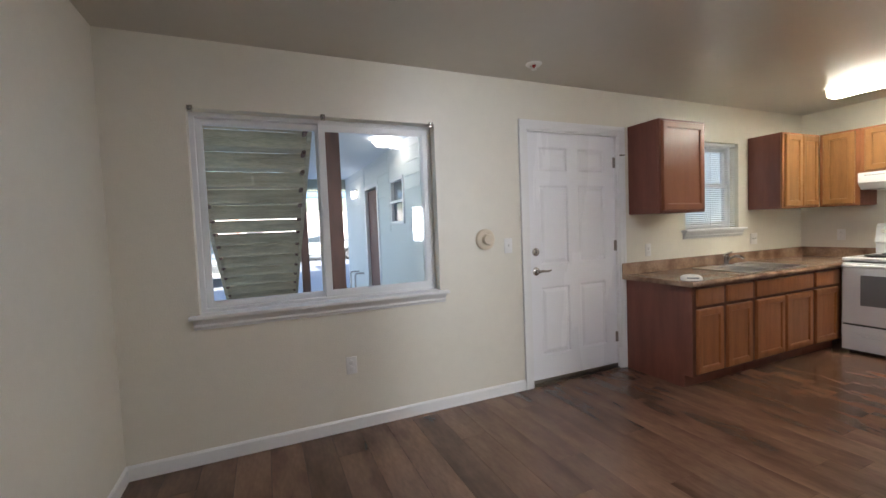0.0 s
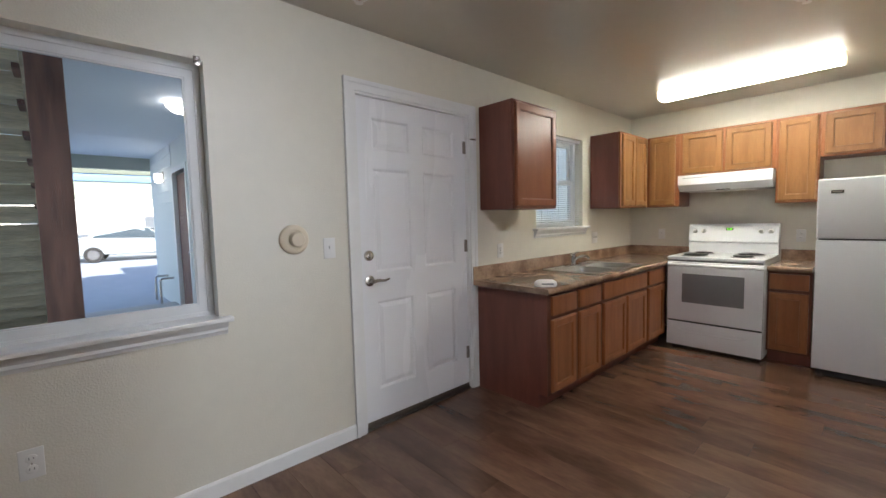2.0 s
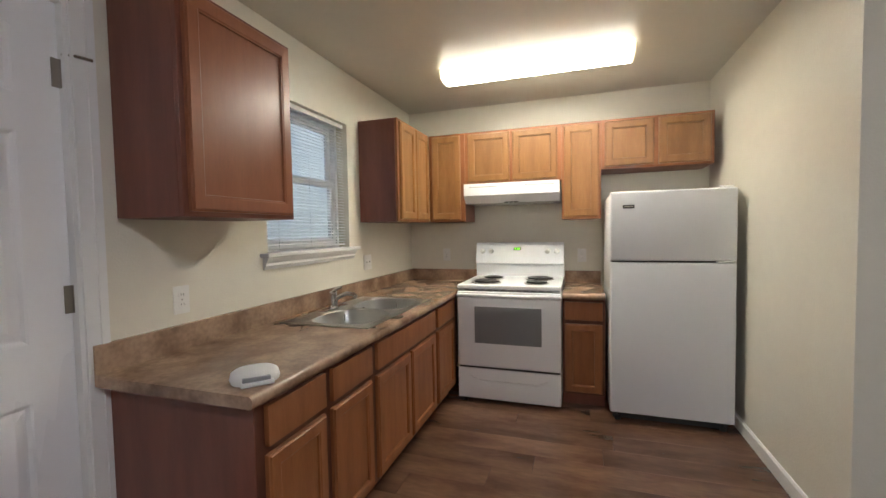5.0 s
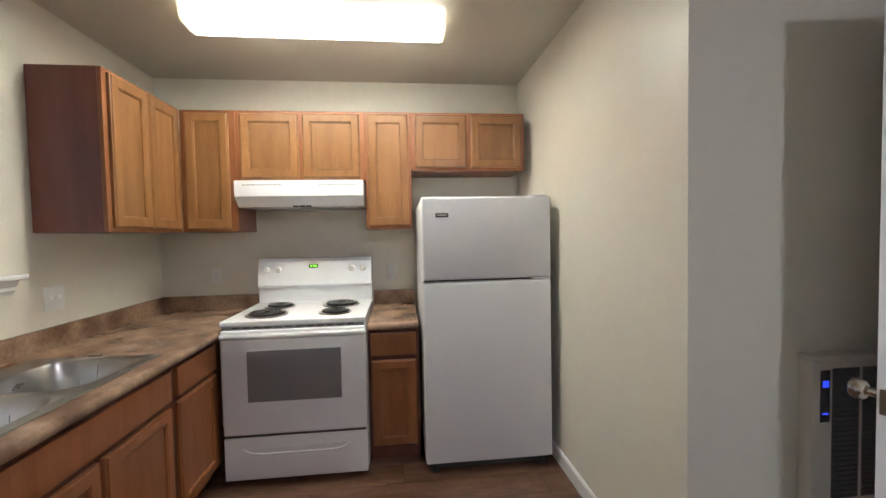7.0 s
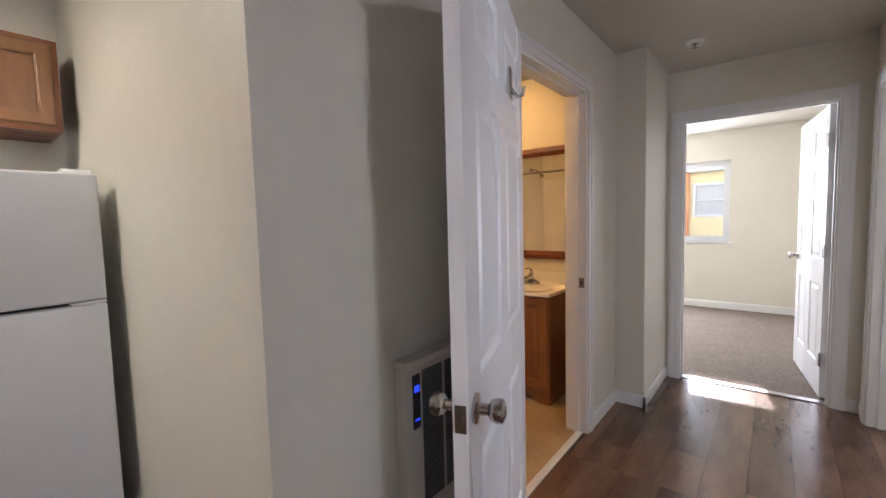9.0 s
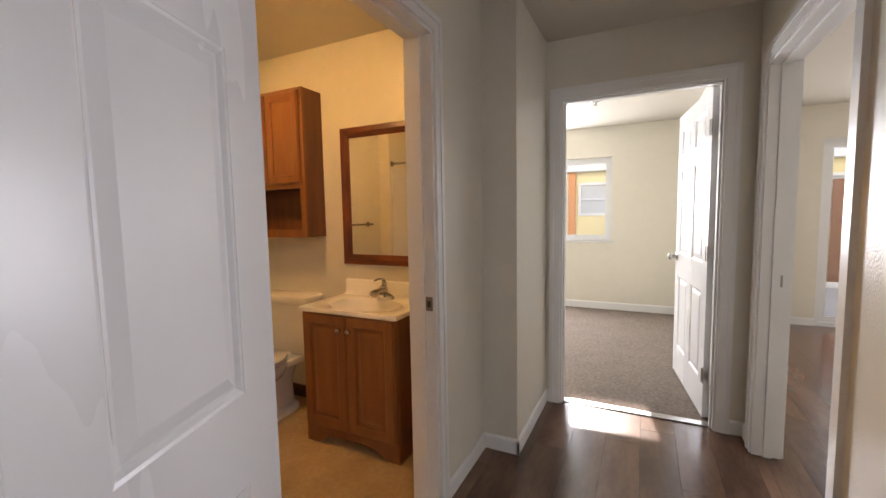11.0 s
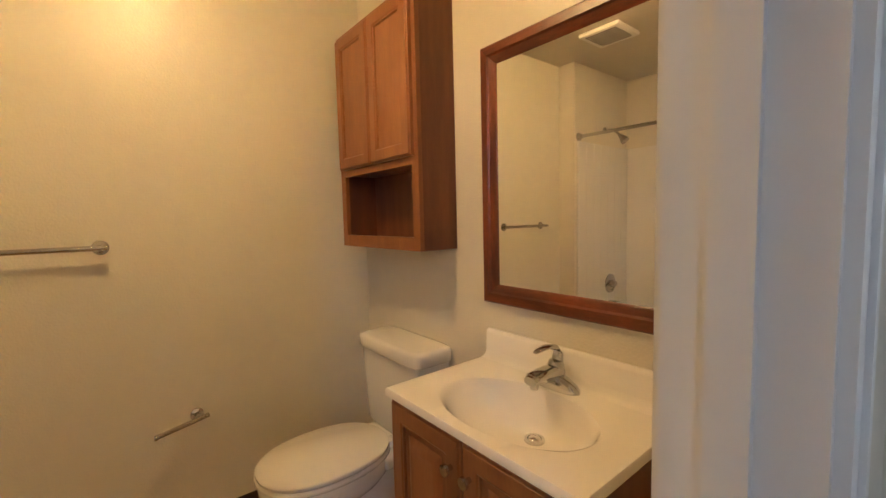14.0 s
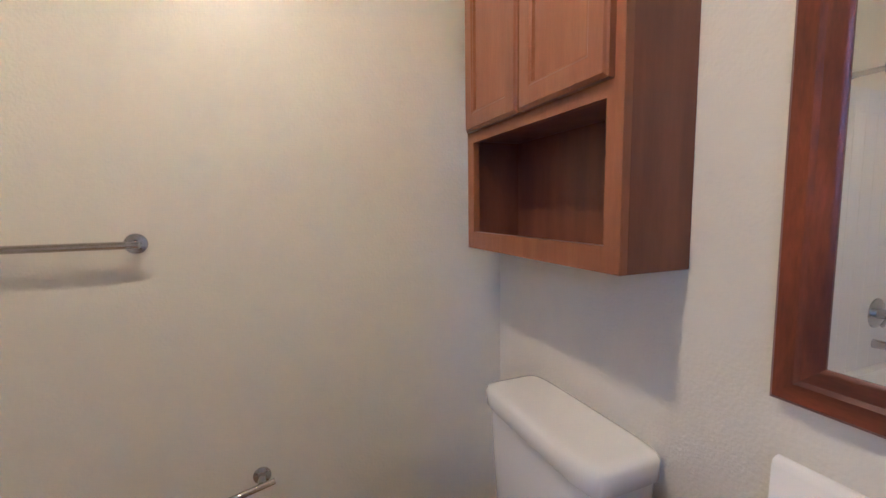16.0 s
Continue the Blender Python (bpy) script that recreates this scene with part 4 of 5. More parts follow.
part("badge_bar", rbox(0.083, 0.137, -0.0042, -0.0025, 1.424, 1.430, 0), M_NICKEL, bd, smooth=None)

# fluorescent wrap light
lt = thing("ceiling_light", pose(0, 0, CEIL), "lit fluorescent wraparound ceiling light with ribbed diffuser", "ceiling light")
part("frame", rbox(5.975, 6.155, 1.50, 2.71, -0.014, -0.0005, 0.003), M_ENAMEL, lt)
bm = bmesh.new()
prof = [(5.96, -0.0145), (5.974, -0.059), (5.985, -0.072), (6.06, -0.080), (6.135, -0.072), (6.146, -0.059), (6.16, -0.0145)]
loft(bm, [[(x, y, z) for x, z in prof[1:6] + [(6.136, -0.059), (6.125, -0.066), (5.995, -0.066), (5.984, -0.059)]] for y in (1.50, 2.71)])
bmesh.ops.recalc_face_normals(bm, faces=bm.faces[:])
part("diffuser", bm, M_TUBE, lt, "glowing acrylic diffuser", smooth=50)
for sd in (prof[:2], prof[:4:-1]):
    bm = bmesh.new()
    s = 0.004 if sd[0][0] < 6.06 else -0.004
    loft(bm, [[(x, y, z) for x, z in sd + [(x + s, z) for x, z in reversed(sd)]] for y in (1.50, 2.71)])
    bmesh.ops.recalc_face_normals(bm, faces=bm.faces[:])
    part("diffuser_side", bm, M_TUBESIDE, lt, "yellowed diffuser side", smooth=50)
for y in (1.488, 2.71):
    bm = bmesh.new()
    loft(bm, [[(x, yy, z * 1.02) for x, z in prof] for yy in (y, y + 0.012)])
    bmesh.ops.recalc_face_normals(bm, faces=bm.faces[:])
    part("end_cap", bm, M_LITCAP, lt, "translucent yellowed end cap", smooth=50)


lv = thing("living_room_light", pose(2.85, 1.22, CEIL), "lit small round flush ceiling light", "ceiling light")
part("pan", lathe([(0.12, -0.0005), (0.12, -0.015), (0.0, -0.015)]), M_ENAMEL, lv)
part("globe", lathe([(0.105, -0.0155), (0.10, -0.05), (0.07, -0.07), (0.0, -0.078)]), M_LIVINGLAMP, lv, "glowing glass globe", 60)

# ---- switches, outlets, small wall and ceiling things ----
def wall_plate(name, m, label, category, outlet=True, wide=1, group=""):
    """Cover plate, local front -y."""
    ob = thing(name, m, label, category, group)
    w = 0.035 * wide + 0.0
    part("cover_plate", rbox(-0.035 - 0.023 * (wide - 1), 0.035 + 0.023 * (wide - 1), -0.006, 0, -0.057, 0.057, 0.003), M_PLASTIC, ob)
    for k in range(wide):
        cx = (k - (wide - 1) / 2) * 0.046
        if outlet:
            for dz in (-0.02, 0.02):
                f = part("receptacle", lathe([(0.0165, -0.0055), (0.0165, -0.0085), (0.015, -0.009), (0, -0.009)], (cx, 0, dz), "y", 20), M_PLASTIC, ob, smooth=50)
                for dx in (-0.006, 0.006):
                    part("slot", rbox(cx + dx - 0.001, cx + dx + 0.001, -0.0096, -0.0088, dz - 0.002, dz + 0.006, 0), M_SLOT, f, smooth=None)
        else:
            part("toggle", rbox(cx - 0.005, cx + 0.005, -0.016, -0.005, -0.004, 0.012, 0.002), M_PLASTIC, ob)
    part("screw", lathe([(0.003, -0.006), (0.003, -0.0068)], (0, 0, 0.0), "y", 10), M_NICKEL, ob)
    return ob


wall_plate("outlet", pose(1.755, YF - 0.0005, 0.43), "white duplex outlet low on the wall", "outlet", group="wall outlets")
wall_plate("light_switch", pose(2.985, YF - 0.0005, 1.148), "white toggle light switch beside the entry door", "light switch", outlet=False)
wall_plate("outlet", pose(4.475, YF - 0.0005, 1.03), "white duplex outlet above the countertop", "outlet", group="wall outlets")
wall_plate("light_switch", pose(6.04, YF - 0.0005, 1.06), "white double switch plate above the countertop", "light switch", outlet=False, wide=2)
wall_plate("outlet", pose(XK - 0.0005, 3.0, 1.065, 0, 0, -90), "white duplex outlet behind the counter", "outlet", group="wall outlets")
wall_plate("outlet", pose(XK - 0.0005, 1.79, 1.06, 0, 0, -90), "white duplex outlet behind the counter", "outlet", group="wall outlets")
wall_plate("outlet", pose(XH - 0.0005, 0.70, 0.34, 0, 0, -90), "white duplex outlet low on the wall end", "outlet", group="wall outlets")

ch = thing("door_chime", pose(2.785, YF - 0.0005, 1.206), "round beige plastic alarm sounder on the wall", "alarm")
part("base_ring", lathe([(0.078, 0), (0.078, -0.012), (0.07, -0.02), (0.05, -0.02), (0.048, -0.014), (0, -0.014)], n=36, axis="y"), M_BEIGE, ch, smooth=50)
part("dome", lathe([(0.04, -0.012), (0.04, -0.035), (0.034, -0.045), (0, -0.046)], (0.008, 0, 0.0), axis="y", n=32), M_BEIGE, ch, smooth=50)


def sprinkler(x, y, label="recessed ceiling fire sprinkler with white ring", bulb=True):
    ob = thing("fire_sprinkler", pose(x, y, CEIL - 0.0005), label, "sprinkler", "fire sprinklers")
    part("escutcheon", lathe([(0.055, 0), (0.055, -0.006), (0.045, -0.014), (0.028, -0.015), (0.026, -0.004), (0, -0.004)]), M_PLASTIC, ob, smooth=50)
    part("nozzle", lathe([(0.012, -0.004), (0.012, -0.02), (0.006, -0.024), (0.006, -0.036), (0.0, -0.036)], n=16), M_REDPART if bulb else M_NICKEL, ob, smooth=50)
    part("deflector", lathe([(0.02, -0.036), (0.021, -0.039), (0.0, -0.04)], n=20), M_PLASTIC if bulb else M_NICKEL, ob, smooth=50)
    return ob


sprinkler(3.05, 3.06)
sprinkler(4.68, -1.83, bulb=False)
sprinkler(4.815, 1.57)
sprinkler(4.80, -4.09, bulb=False)

# wall heater behind the open bathroom door
ht = thing("wall_heater", pose(XH - 0.0005, 0.465, 0.43, 0, 0, -90), "beige recessed electric wall heater with blue display", "heater")
part("frame", rbox(0, 0.40, -0.045, 0, 0, 0.47, 0.006), M_HEATER, ht)
part("top_cap", rbox(-0.004, 0.404, -0.052, 0, 0.4705, 0.492, 0.004), M_HEATER, ht)
ds = part("control_strip", rbox(0.03, 0.062, -0.0475, -0.044, 0.28, 0.445, 0.001), M_SLOT, ht, "black touch strip")
part("digit", rbox(0.036, 0.046, -0.0485, -0.047, 0.392, 0.412, 0), M_BLUE, ds, smooth=None)
part("digit", rbox(0.048, 0.057, -0.0485, -0.047, 0.392, 0.412, 0), M_BLUE, ds, smooth=None)
part("indicator", rbox(0.036, 0.057, -0.0485, -0.047, 0.305, 0.309, 0), M_BLUE, ds, smooth=None)
for k, x in enumerate((0.072, 0.18, 0.285)):
    g = part("grille", rbox(x, x + 0.095, -0.0465, -0.0445, 0.03, 0.45, 0.0), M_GRILLE, ht, "dark louvred grille", smooth=None)
    bm = bmesh.new()
    for j in range(26):
        z = 0.034 + j * 0.016
        box(bm, x + 0.003, x + 0.092, -0.0495, -0.0466, z, z + 0.005)
    part("louvres", bm, M_GRILLE, g, smooth=None)

bh = thing("baseboard_heater", pose(3.86, -5.38, 0.02), "white electric baseboard heater along the bedroom wall", "heater")
part("casing", rbox(0.014, 0.075, 0, 1.2, 0.0, 0.17, 0.006), M_ENAMEL, bh)
part("air_slot", rbox(0.074, 0.077, 0.03, 1.17, 0.02, 0.045, 0.0), M_DARKGAP, bh, smooth=None)

# ---- bathroom ----
BYW = -1.76
mc = thing("bathroom_cabinet", pose(6.88, -1.583, 1.175, 0, 0, 180), "maple over-toilet wall cabinet with two doors and open shelf", "cabinet")
w, h, dp = 0.615, 0.94, 0.176
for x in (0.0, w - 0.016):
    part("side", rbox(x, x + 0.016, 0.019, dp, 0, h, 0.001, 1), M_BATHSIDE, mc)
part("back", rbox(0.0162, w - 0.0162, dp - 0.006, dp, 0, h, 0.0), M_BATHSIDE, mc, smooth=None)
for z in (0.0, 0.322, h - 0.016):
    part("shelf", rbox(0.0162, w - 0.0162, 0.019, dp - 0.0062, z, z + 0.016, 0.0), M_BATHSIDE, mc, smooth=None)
bm = bmesh.new()
for a, b, c, e in panels(0, w, 0, h, [(0.04, w - 0.04, 0.05, 0.315), (0.04, w - 0.04, 0.36, h - 0.04)]):
    box(bm, a, b, 0, 0.0188, c, e)
part("face_frame", bm, M_BATHWOOD, mc, smooth=None)
for x in (0.022, w / 2 + 0.004):
    add_door(mc, x, 0.345, w / 2 - 0.026, h - 0.365, M_BATHWOOD, fw=0.05)

mr = thing("mirror", pose(5.39, BYW + 0.001, 0.995), "framed bathroom mirror with reddish mahogany frame", "mirror")
w, h = 0.715, 0.87
fw = 0.065
def rail(pts, axis):
    prof = ((0.0, 0.0), (0.0, 0.018), (0.006, 0.024), (0.034, 0.026), (0.040, 0.020), (0.058, 0.016), (0.065, 0.010), (0.065, 0.0))
    bm = bmesh.new()
    rings = []
    for base, sx, sz in pts:
        rings.append([(base[0] + sx * a, b, base[1] + sz * a) for a, b in prof])
    loft(bm, rings)
    bmesh.ops.recalc_face_normals(bm, faces=bm.faces[:])
    return bm
corners = (((0, 0), 1, 1), ((w, 0), -1, 1), ((w, h), -1, -1), ((0, h), 1, -1))
for k in range(4):
    part("frame_rail", rail((corners[k], corners[(k + 1) % 4]), k), M_MIRRORFRAME_H if k % 2 == 0 else M_MIRRORFRAME, mr, smooth=30)
part("mirror_glass", rbox(fw - 0.006, w - fw + 0.006, 0.002, 0.008, fw - 0.006, h - fw + 0.006, 0.0), M_MIRROR, mr, "silvered mirror glass", smooth=None)

vn = thing("vanity_cabinet", pose(6.090, -1.342, 0, 0, 0, 180), "cherry bathroom vanity cabinet with two doors", "vanity")
w, h, dp = 0.637, 0.776, 0.41
bm = bmesh.new()
for a, b, c, e in panels(0, w, 0.019, dp, [(0.016, w - 0.016, 0.0195, dp - 0.01)]):
    box(bm, a, b, c, e, 0.09, h)
box(bm, 0.016, w - 0.016, 0.0195, dp - 0.01, 0.09, 0.106)
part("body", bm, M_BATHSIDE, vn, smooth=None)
part("side_foot", rbox(0, 0.02, 0.019, dp, 0.0, 0.0898, 0.001), M_BATHWOOD, vn)
part("side_foot", rbox(w - 0.02, w, 0.019, dp, 0.0, 0.0898, 0.001), M_BATHWOOD, vn)
bm = bmesh.new()
n = 24
top = [(w * k / n, h) for k in range(n + 1)]
low = []
for k in range(n + 1):
    x = w * k / n
    u = abs(x - w / 2) / (w / 2 - 0.09)
    low.append((x, 0.0 if u >= 1 else 0.062 * (1 - u ** 4)))
for k in range(n):
    ring = [(top[k][0], top[k][1]), (top[k + 1][0], top[k + 1][1]), (low[k + 1][0], low[k + 1][1]), (low[k][0], low[k][1])]
    v = [[bm.verts.new((x, y, z)) for x, z in ring] for y in (0.0, 0.0188)]
    bm.faces.new(v[0])
    bm.faces.new(list(reversed(v[1])))
    for i in range(4):
        j = (i + 1) % 4
        bm.faces.new((v[0][j], v[0][i], v[1][i], v[1][j]))
bmesh.ops.remove_doubles(bm, verts=bm.verts[:], dist=1e-5)
bmesh.ops.recalc_face_normals(bm, faces=bm.faces[:])
part("face_frame", bm, M_BATHWOOD, vn, smooth=None)
for x in (0.012, w / 2 + 0.003):
    dw = w / 2 - 0.015
    dr = add_door(vn, x, 0.115, dw, 0.655, M_BATHWOOD, fw=0.055)
    bm = bmesh.new()
    rings = []
    for ins, y in ((0.078, -0.0105), (0.100, -0.0195), (0.112, -0.0195)):
        rings.append([(ins, y, ins), (dw - ins, y, ins), (dw - ins, y, 0.655 - ins), (ins, y, 0.655 - ins)])
    loft(bm, rings, cap0=False)
    bmesh.ops.recalc_face_normals(bm, faces=bm.faces[:])
    part("raised_panel", bm, M_BATHWOOD, dr, smooth=30)
    kx = dw - 0.03 if x < 0.1 else 0.03
    part("knob", lathe([(0.007, -0.02), (0.007, -0.032), (0.015, -0.038), (0.014, -0.046), (0.0, -0.048)], (kx, 0, 0.578), "y", 20), M_CHROME, dr, "satin nickel knob", 50)

vt = thing("washbasin", pose(0, 0, 0.80), "white cultured marble vanity top with moulded oval basin", "vanity top")
X0, X1, Y0, Y1 = 5.443, 6.098, BYW + 0.002, -1.318
cx, cy, rx, ry = 5.768, -1.505, 0.232, 0.152
n = 64
inner, outer = [], []
for k in range(n):
    a = 2 * math.pi * k / n
    c, s = math.cos(a), math.sin(a)
    inner.append((cx + rx * c, cy + ry * s))
    f = min((X1 - cx if c > 0 else cx - X0) / max(abs(c), 1e-6), (Y1 - cy if s > 0 else cy - Y0) / max(abs(s), 1e-6))
    outer.append([cx + f * c, cy + f * s])
for x in (X0, X1):
    for y in (Y0, Y1):
        k = min(range(n), key=lambda i: (outer[i][0] - x) ** 2 + (outer[i][1] - y) ** 2)
        outer[k] = [x, y]
bm = bmesh.new()
def ringat(pts, z):
    return [(p[0], p[1], z) for p in pts]
def mid(t):
    return [(o[0] * (1 - t) + i[0] * t, o[1] * (1 - t) + i[1] * t) for o, i in zip(outer, inner)]
def shrink(s, dy=0.0):
    return [(cx + (p[0] - cx) * s, cy + dy * (1 - s) + (p[1] - cy) * s) for p in inner]
rings = [ringat(outer, -0.023), ringat(outer, -0.005), ringat(mid(0.03), 0.0), ringat(mid(0.9), 0.0), ringat(inner, -0.004)]
rings += [ringat(shrink(s, -0.10), z) for s, z in ((0.96, -0.016), (0.90, -0.045), (0.80, -0.08), (0.62, -0.108), (0.35, -0.124), (0.12, -0.128))]
loft(bm, rings, cap0=False)
bmesh.ops.recalc_face_normals(bm, faces=bm.faces[:])
part("basin_top", bm, M_MARBLE, vt, smooth=35)
cove = [(0.0022, 0.0008), (0.048, 0.0008), (0.036, 0.004), (0.027, 0.012), (0.022, 0.026), (0.0205, 0.085), (0.0175, 0.094), (0.010, 0.098), (0.0022, 0.098)]
bm = bmesh.new()
loft(bm, [[(x, BYW + a, b) for a, b in cove] for x in (X0 + 0.003, X0 + 0.006, X1 - 0.006, X1 - 0.003)])
bmesh.ops.recalc_face_normals(bm, faces=bm.faces[:])
part("backsplash", bm, M_MARBLE, vt, "coved white backsplash", smooth=50)
part("drain", lathe([(0.028, -0.128), (0.028, -0.121), (0.020, -0.120), (0.020, -0.125), (0.015, -0.118), (0.0, -0.116)], (cx, cy - 0.088, 0), "z", 24), M_CHROME, vt, "chrome pop-up drain", 50)

bf = thing("bathroom_faucet", pose(5.768, -1.688, 0.80), "chrome single-lever bathroom faucet", "faucet")
bm = bmesh.new()
loft(bm, [oval(0, 0, z, a, b, 36, 2.2) for z, a, b in ((0.0, 0.080, 0.028), (0.010, 0.080, 0.028), (0.022, 0.070, 0.025), (0.034, 0.046, 0.022), (0.040, 0.030, 0.019))])
bmesh.ops.recalc_face_normals(bm, faces=bm.faces[:])
part("base", bm, M_CHROME, bf, smooth=50)
bm = bmesh.new()
rings = []
for y, z, a, b in ((-0.024, 0.036, 0.018, 0.018), (-0.012, 0.041, 0.027, 0.027), (0.02, 0.045, 0.027, 0.024), (0.06, 0.049, 0.025, 0.019), (0.098, 0.049, 0.024, 0.016), (0.112, 0.045, 0.020, 0.012)):
    rings.append([(p[0], y, z + p[1]) for p in oval(0, 0, 0, a, b, 20, 2.6)])
loft(bm, rings)
bmesh.ops.recalc_face_normals(bm, faces=bm.faces[:])
part("spout", bm, M_CHROME, bf, smooth=50)
part("aerator", lathe([(0.011, 0.02), (0.012, 0.024), (0.012, 0.04)], (0, 0.094, 0), "z", 18), M_CHROME, bf, smooth=50)
part("cap", lathe([(0.024, 0.055), (0.024, 0.066), (0.019, 0.078), (0.0, 0.082)], (0, -0.004, 0), "z", 24), M_CHROME, bf, smooth=50)
bm = bmesh.new()
rings = []
for y, z, a, b in ((-0.012, 0.072, 0.018, 0.012), (-0.016, 0.098, 0.015, 0.010), (0.0, 0.117, 0.014, 0.009), (0.035, 0.126, 0.013, 0.006), (0.075, 0.123, 0.011, 0.004), (0.090, 0.120, 0.007, 0.003)):
    tip = y > -0.005
    rings.append([(p[0], y if tip else y + p[1], z + p[1] if tip else z + p[1] * 0.3) for p in oval(0, 0, 0, a, b, 18, 2.4)])
loft(bm, rings)
bmesh.ops.recalc_face_normals(bm, faces=bm.faces[:])
part("lever", bm, M_CHROME, bf, "chrome arched lever", smooth=50)

tl = thing("toilet", pose(6.525, BYW, 0), "white porcelain toilet with closed lid", "toilet")
bm = bmesh.new()
loft(bm, [oval(0, y, z, a, b, 40, p) for y, z, a, b, p in ((0.52, 0.0, 0.108, 0.125, 2.8), (0.52, 0.02, 0.104, 0.120, 2.8), (0.52, 0.13, 0.094, 0.108, 2.7), (0.515, 0.205, 0.094, 0.110, 2.6), (0.505, 0.235, 0.106, 0.130, 2.5), (0.485, 0.262, 0.132, 0.168, 2.4), (0.462, 0.295, 0.160, 0.220, 2.3), (0.455, 0.322, 0.176, 0.240, 2.2), (0.455, 0.34, 0.182, 0.247, 2.2), (0.455, 0.378, 0.185, 0.25, 2.2), (0.455, 0.385, 0.18, 0.245, 2.2))])
bmesh.ops.recalc_face_normals(bm, faces=bm.faces[:])
part("bowl", bm, M_PORC, tl, smooth=60)
part("bowl_deck", rbox(-0.155, 0.155, 0.03, 0.29, 0.335, 0.385, 0.02, 3), M_PORC, tl)
bm = bmesh.new()
loft(bm, [oval(0, y, z, a, b, 24, 2.2) for y, z, a, b in ((0.32, 0.0, 0.106, 0.24), (0.32, 0.028, 0.102, 0.23), (0.31, 0.045, 0.055, 0.20), (0.27, 0.19, 0.046, 0.15), (0.22, 0.29, 0.07, 0.13), (0.17, 0.34, 0.10, 0.13))])
bmesh.ops.recalc_face_normals(bm, faces=bm.faces[:])
part("trapway", bm, M_PORC, tl, smooth=60)
bm = bmesh.new()
loft(bm, [oval(0, 0.095, z, a, b, 56, 10) for z, a, b in ((0.385, 0.185, 0.072), (0.40, 0.20, 0.08), (0.60, 0.215, 0.086), (0.727, 0.222, 0.089))])
bmesh.ops.recalc_face_normals(bm, faces=bm.faces[:])
tk = part("tank", bm, M_PORC, tl, smooth=50)
bm = bmesh.new()
loft(bm, [oval(0, 0.099, z, a, b, 56, 7) for z, a, b in ((0.7275, 0.232, 0.096), (0.731, 0.236, 0.099), (0.772, 0.237, 0.1), (0.782, 0.231, 0.094), (0.786, 0.213, 0.079))])
bmesh.ops.recalc_face_normals(bm, faces=bm.faces[:])
part("tank_lid", bm, M_PORC, tl, smooth=50)
def seat_ring(z0, z1, grow):
    bm = bmesh.new()
    loft(bm, [oval(0, 0.46, z, 0.188 * g, 0.252 * g, 48, 2.25) for z, g in ((z0, 0.98 * grow), (z0 + 0.004, grow), (z1 - 0.006, grow), (z1, 0.965 * grow))])
    bmesh.ops.recalc_face_normals(bm, faces=bm.faces[:])
    return bm
part("seat", seat_ring(0.3855, 0.404, 1.0), M_PORC, tl, smooth=50)
part("seat_lid", seat_ring(0.406, 0.424, 0.985), M_PORC, tl, smooth=50)
for x in (-0.075, 0.075):
    part("seat_hinge", rbox(x - 0.02, x + 0.02, 0.20, 0.235, 0.386, 0.415, 0.006, 3), M_PORC, tl)
for x in (-0.1, 0.1):
    part("bolt_cap", lathe([(0.012, 0.0), (0.012, 0.012), (0.0, 0.018)], (x * 1.05, 0.36, 0.025), "z", 14), M_PORC, tl)

tb = thing("towel_bar", pose(6.99, -0.69, 1.218), "brushed nickel towel bar on the wall", "towel bar")
for y in (0.0, 0.40):
    post = part("rosette", lathe([(0.026, -0.0005), (0.026, -0.006), (0.010, -0.010), (0.009, -0.06), (0.0, -0.061)], (0, y, 0), "x", 24), M_NICKEL, tb, smooth=50)
part("bar", tubed([(-0.052, -0.02, 0.0), (-0.052, 0.42, 0.0)], 0.0095, 14), M_NICKEL, tb, smooth=60)
tp = thing("toilet_paper_holder", pose(6.99, -0.95, 0.515), "brushed nickel toilet paper holder with empty arm", "paper holder")
part("rosette", lathe([(0.025, -0.0005), (0.025, -0.006), (0.012, -0.010), (0.011, -0.056), (0.0, -0.057)], (0, 0, 0), "x", 24), M_NICKEL, tp, smooth=50)
part("arm", tubed([(-0.05, -0.035, 0.003), (-0.09, 0.143, -0.012)], 0.009, 14), M_NICKEL, tp, smooth=60)
part("arm_end", lathe([(0.0105, 0.143), (0.0105, 0.153), (0.0, 0.154)], (-0.0915, 0, -0.0125), "y", 14), M_NICKEL, tp)

# tub alcove, seen in the mirror
TX0, TX1, TY0, TY1 = 5.241, 6.854, -0.02, 0.729
tub = thing("bathtub", pose(0, 0, 0), "white alcove bathtub with overflow plate", "bathtub")
bm = bmesh.new()
cx, cy = (TX0 + TX1) / 2, (TY0 + TY1) / 2
hx, hy = (TX1 - TX0) / 2, (TY1 - TY0) / 2
loft(bm, [oval(cx, cy, z, hx * a, hy * b, 64, p) for z, a, b, p in ((0.004, 1, 1, 60), (0.40, 1, 1, 60), (0.42, 0.99, 0.985, 40), (0.42, 0.93, 0.86, 9), (0.40, 0.91, 0.82, 7), (0.15, 0.84, 0.70, 5), (0.08, 0.76, 0.6, 4), (0.07, 0.3, 0.2, 2))], cap0=False)
bmesh.ops.recalc_face_normals(bm, faces=bm.faces[:])
part("shell", bm, M_TUBWALL, tub, smooth=45)
part("overflow_plate", lathe([(0.035, 0), (0.035, -0.006), (0, -0.008)], (TX1 - 0.105, cy + 0.06, 0.345), "x", 20), M_CHROME, tub)
sr = thing("tub_surround", pose(0, 0, 0), "white moulded tub surround panels with soap shelves", "tub surround")
